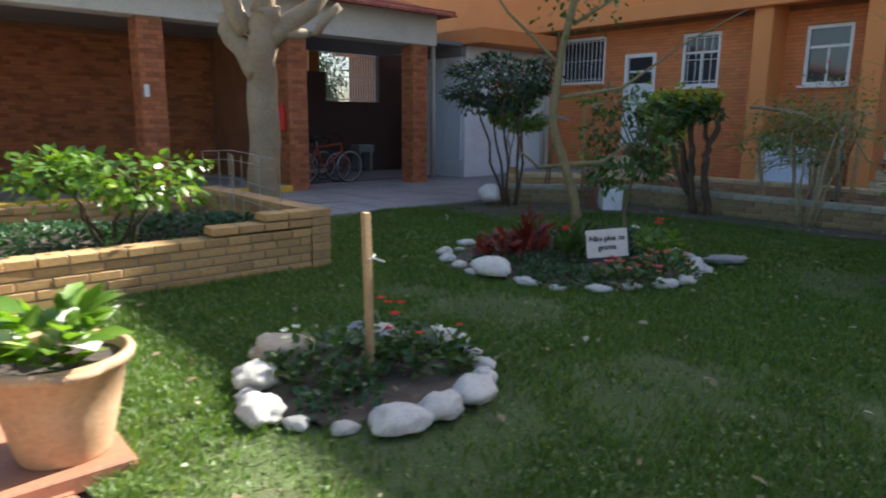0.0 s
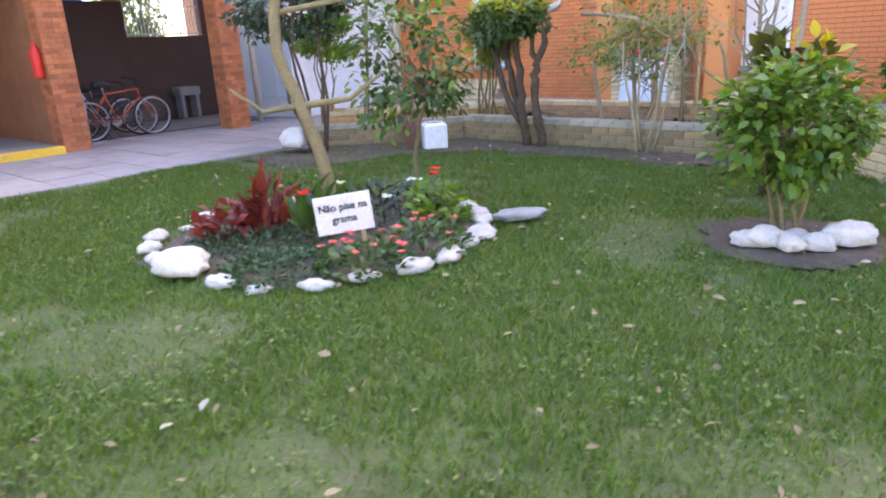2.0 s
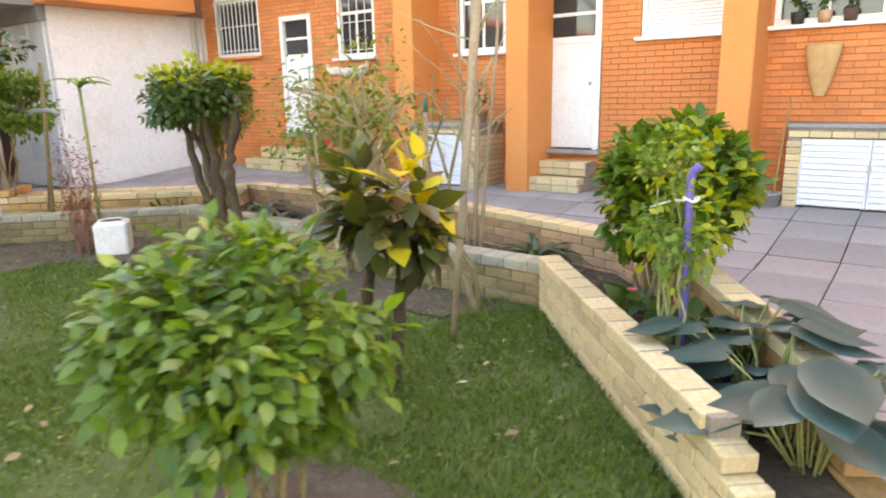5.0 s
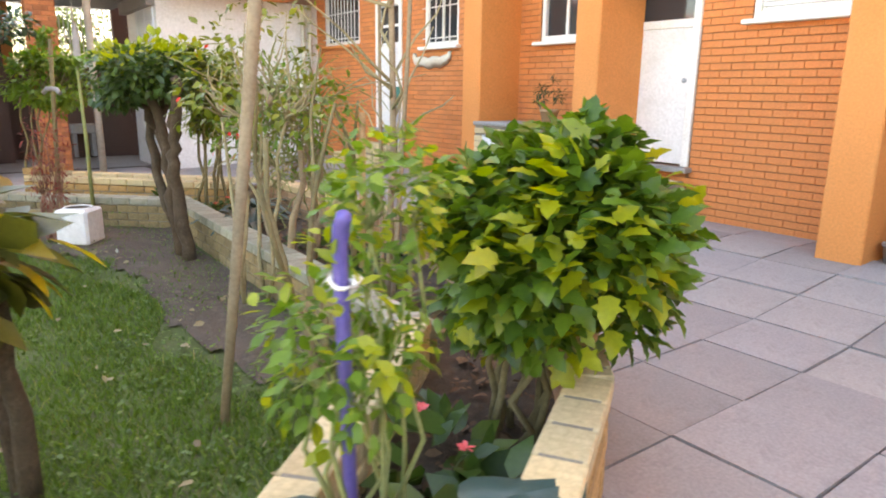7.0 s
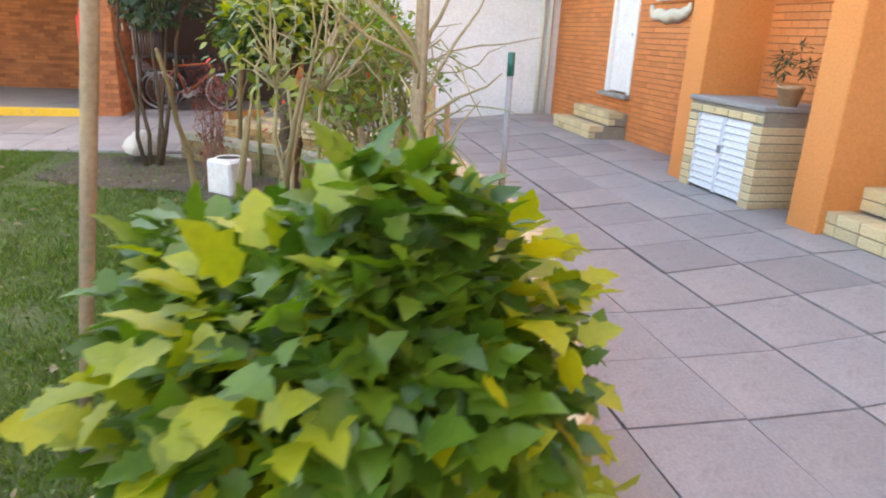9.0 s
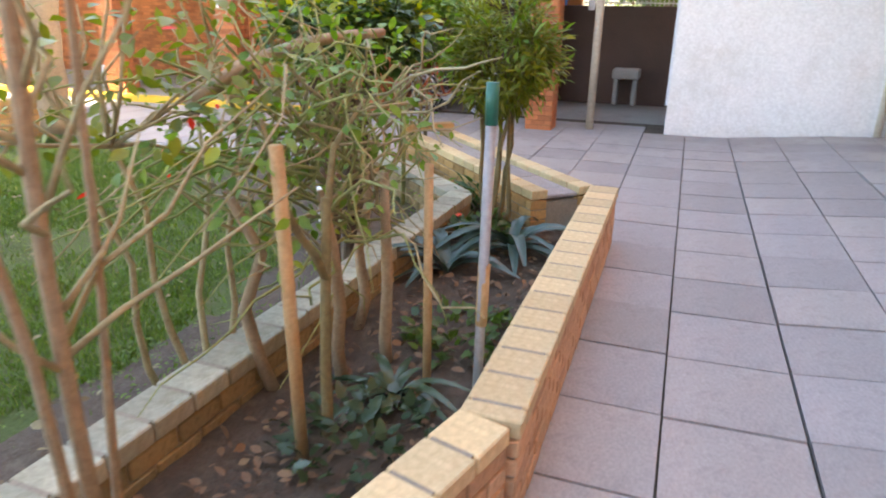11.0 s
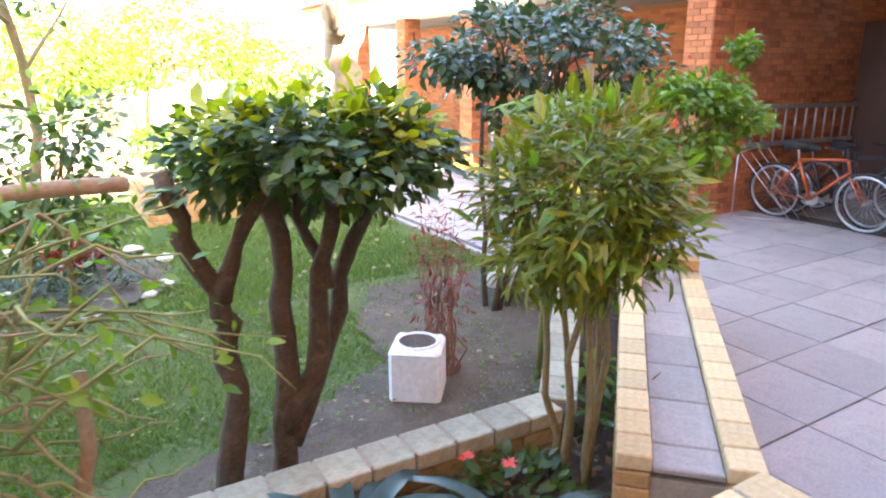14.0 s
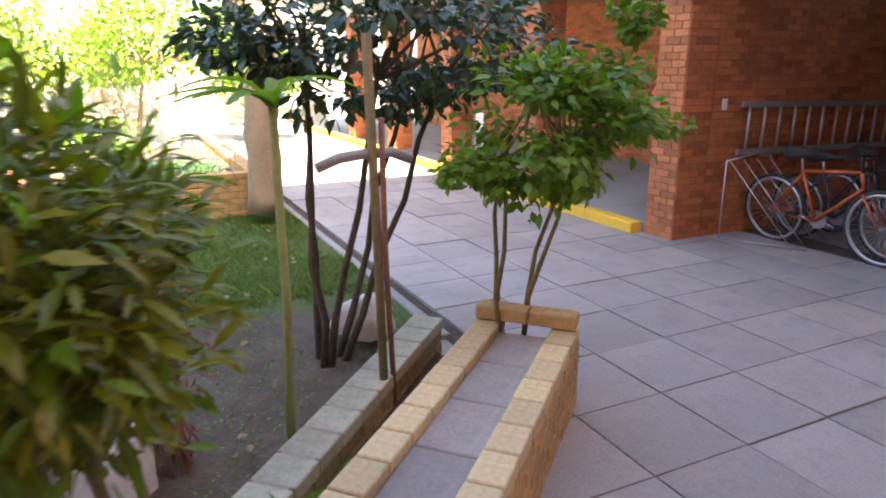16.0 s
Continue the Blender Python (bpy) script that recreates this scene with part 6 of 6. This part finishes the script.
# dry litter and twigs on the raised bed's soil
rngq = np.random.default_rng(27)
BED = [(0.5, 7.75), (-0.4, 9.5), (-1.2, 10.2), (-3.1, 10.75), (-6.2, 10.7), (-7.8, 8.7), (-6.2, 9.95), (-1.4, 9.8)]
qxy = np.c_[rngq.uniform(-7.8, 0.5, 5200), rngq.uniform(7.6, 10.8, 5200)]
qxy = np.array([p for p in qxy if inside(p[0], p[1], BED)])
tagged(new("leaf_litter", leaf_mesh("leaf_litter", np.c_[qxy, np.full(len(qxy), 0.155)], np.c_[rngq.normal(0, 1, (len(qxy), 2)), np.full(len(qxy), 0.1)], rngq.uniform(0.025, 0.075, len(qxy)), LEAF_OVAL,
       mat_leaf("brown_litter", (0.09, 0.05, 0.03), (0.20, 0.12, 0.07), (0.34, 0.24, 0.13), 0.8, 0.05), rngq, 0.0, 0.35)), "brown dry leaf litter on the raised bed's soil", "leaves", kind="stuff")

# broad-leaved weeds in the turf
rngw = np.random.default_rng(16)
wxy = np.c_[rngw.uniform(-8.0, 1.5, 42000), rngw.uniform(0.5, 9.6, 42000)]
wxy = np.array([p for p in wxy if inside(p[0], p[1], LAWN) and noise.noise(Vector((p[0] * 1.7, p[1] * 1.7, 11))) > -0.08 and all(math.hypot(p[0] - c[0], p[1] - c[1]) > r for c, r in BEDS)])
tagged(new("lawn_weeds", leaf_mesh("lawn_weeds", np.c_[wxy, rngw.uniform(0.01, 0.045, len(wxy))], np.c_[rngw.normal(0, 1, (len(wxy), 2)), np.full(len(wxy), 0.25)], rngw.uniform(0.014, 0.034, len(wxy)), LEAF_OVAL,
       L_WEED, rngw, 0.0, 0.35)), "small broad leaved weeds among the grass", "weeds", kind="stuff")

# fallen leaves on the lawn
rngl = np.random.default_rng(15)
xy = np.c_[rngl.uniform(-7.8, 1.0, 500), rngl.uniform(0.8, 9.5, 500)]
xy = np.array([p for p in xy if inside(p[0], p[1], LAWN)])
tagged(new("fallen_leaves", leaf_mesh("fallen_leaves", np.c_[xy, np.full(len(xy), 0.045)], np.c_[rngl.normal(0, 1, (len(xy), 2)), np.zeros(len(xy))], rngl.uniform(0.03, 0.08, len(xy)), LEAF_OVAL,
       mat_leaf("dry_leaf", (0.16, 0.10, 0.05), (0.30, 0.24, 0.13), (0.5, 0.5, 0.42), 0.7, 0.1), rngl, 0.0, 0.3)), "scattered dry fallen leaves on grass", "leaves", kind="stuff")

# ---------------------------------------------------------------- single bricks and pavers
for c in range(29):
    x = -3.08 - (0.12 if c % 2 else 0.0)
    while x < -1.42:
        b0, b1 = max(x, -3.085), min(x + 0.2375, -1.395)
        x += 0.24
        if b1 - b0 > 0.03:
            child("brick", brick_mesh(b1 - b0, 0.03, 0.067, M_FACADE), wall_n, Matrix.Translation((b0, WY - 0.0005, c * 0.075 + 0.001)))

PITCH, X0, Y0 = 0.6, -1.05, 10.86
near_paver = mesh_of("paver", *box_vf(-0.294, -0.294, -0.05, 0.294, 0.294, 0.0), M_PAVER)
court = solid("pavement", -12.9, -8, -0.055, 8.8, WY, -0.028, M_SOIL, "court paved with large square grey slabs", "pavement")
KEEP_OUT = [[(-8.09, -9), (9, -9), (9, 0.2), (1.6, 0.2), (1.6, 7.2), (0.4, 7.3), (0.55, 8.0), (-0.45, 9.55), (-1.2, 10.2), (-3.1, 10.72), (-6.2, 10.62), (-7.9, 8.9), (-8.09, 8.2)]]
rp, singles, far = random.Random(3), 0, []
for i in range(-20, 17):
    for j in range(-32, 6):
        x, y = X0 + (i + 0.5) * PITCH, Y0 + (j + 0.5) * PITCH
        if x < -12.5 or y > WY + 0.25 or (x < BX and y > 10.9) or (x < -11.3 and y < 6.2) or inside(x, y, KEEP_OUT[0]):
            continue
        z, tilt = rp.gauss(0, 0.0025) + rise(y), (rp.gauss(0, 0.002) + (rise(y + 0.3) - rise(y - 0.3)) / 0.6, rp.gauss(0, 0.002))
        if -9.5 < x < 2.2 and y > 7.5 and singles < 290:
            child("paver", near_paver, court, Matrix.Translation((x, y, z)) @ Euler((*tilt, rp.gauss(0, 0.003))).to_matrix().to_4x4())
            singles += 1
        else:
            far.append(([(a + x, b_ + y, c + z - rise(y) + rise(b_ + y)) for a, b_, c in box_vf(-0.294, -0.294, -0.05, 0.294, 0.294, 0.0)[0]], box_vf(0, 0, 0, 1, 1, 1)[1]))
child("far_pavers", joined("far_pavers", far, M_PAVER_I, False), court, kind="stuff")
solid("pavement_strip", -8.09, 7.76, -0.05, -7.6, 9.5, -0.012, M_CONC, "narrow concrete strip beside ledge", "pavement")
terr = solid("terrace", -8.0, -12, -0.05, 8.8, 0.42, -0.022, M_CONC, "terracotta tiled terrace south of the lawn", "terrace")
tt = mesh_of("tile", *box_vf(-0.146, -0.146, -0.03, 0.146, 0.146, 0.0), M_TERRAT)
for i in range(12):
    for j in range(14):
        x, y = -5.0 + 0.3 * i, 0.26 - 0.3 * j
        if x < -2.2:
            child("tile", tt, terr, Matrix.Translation((x, y, 0.005)))
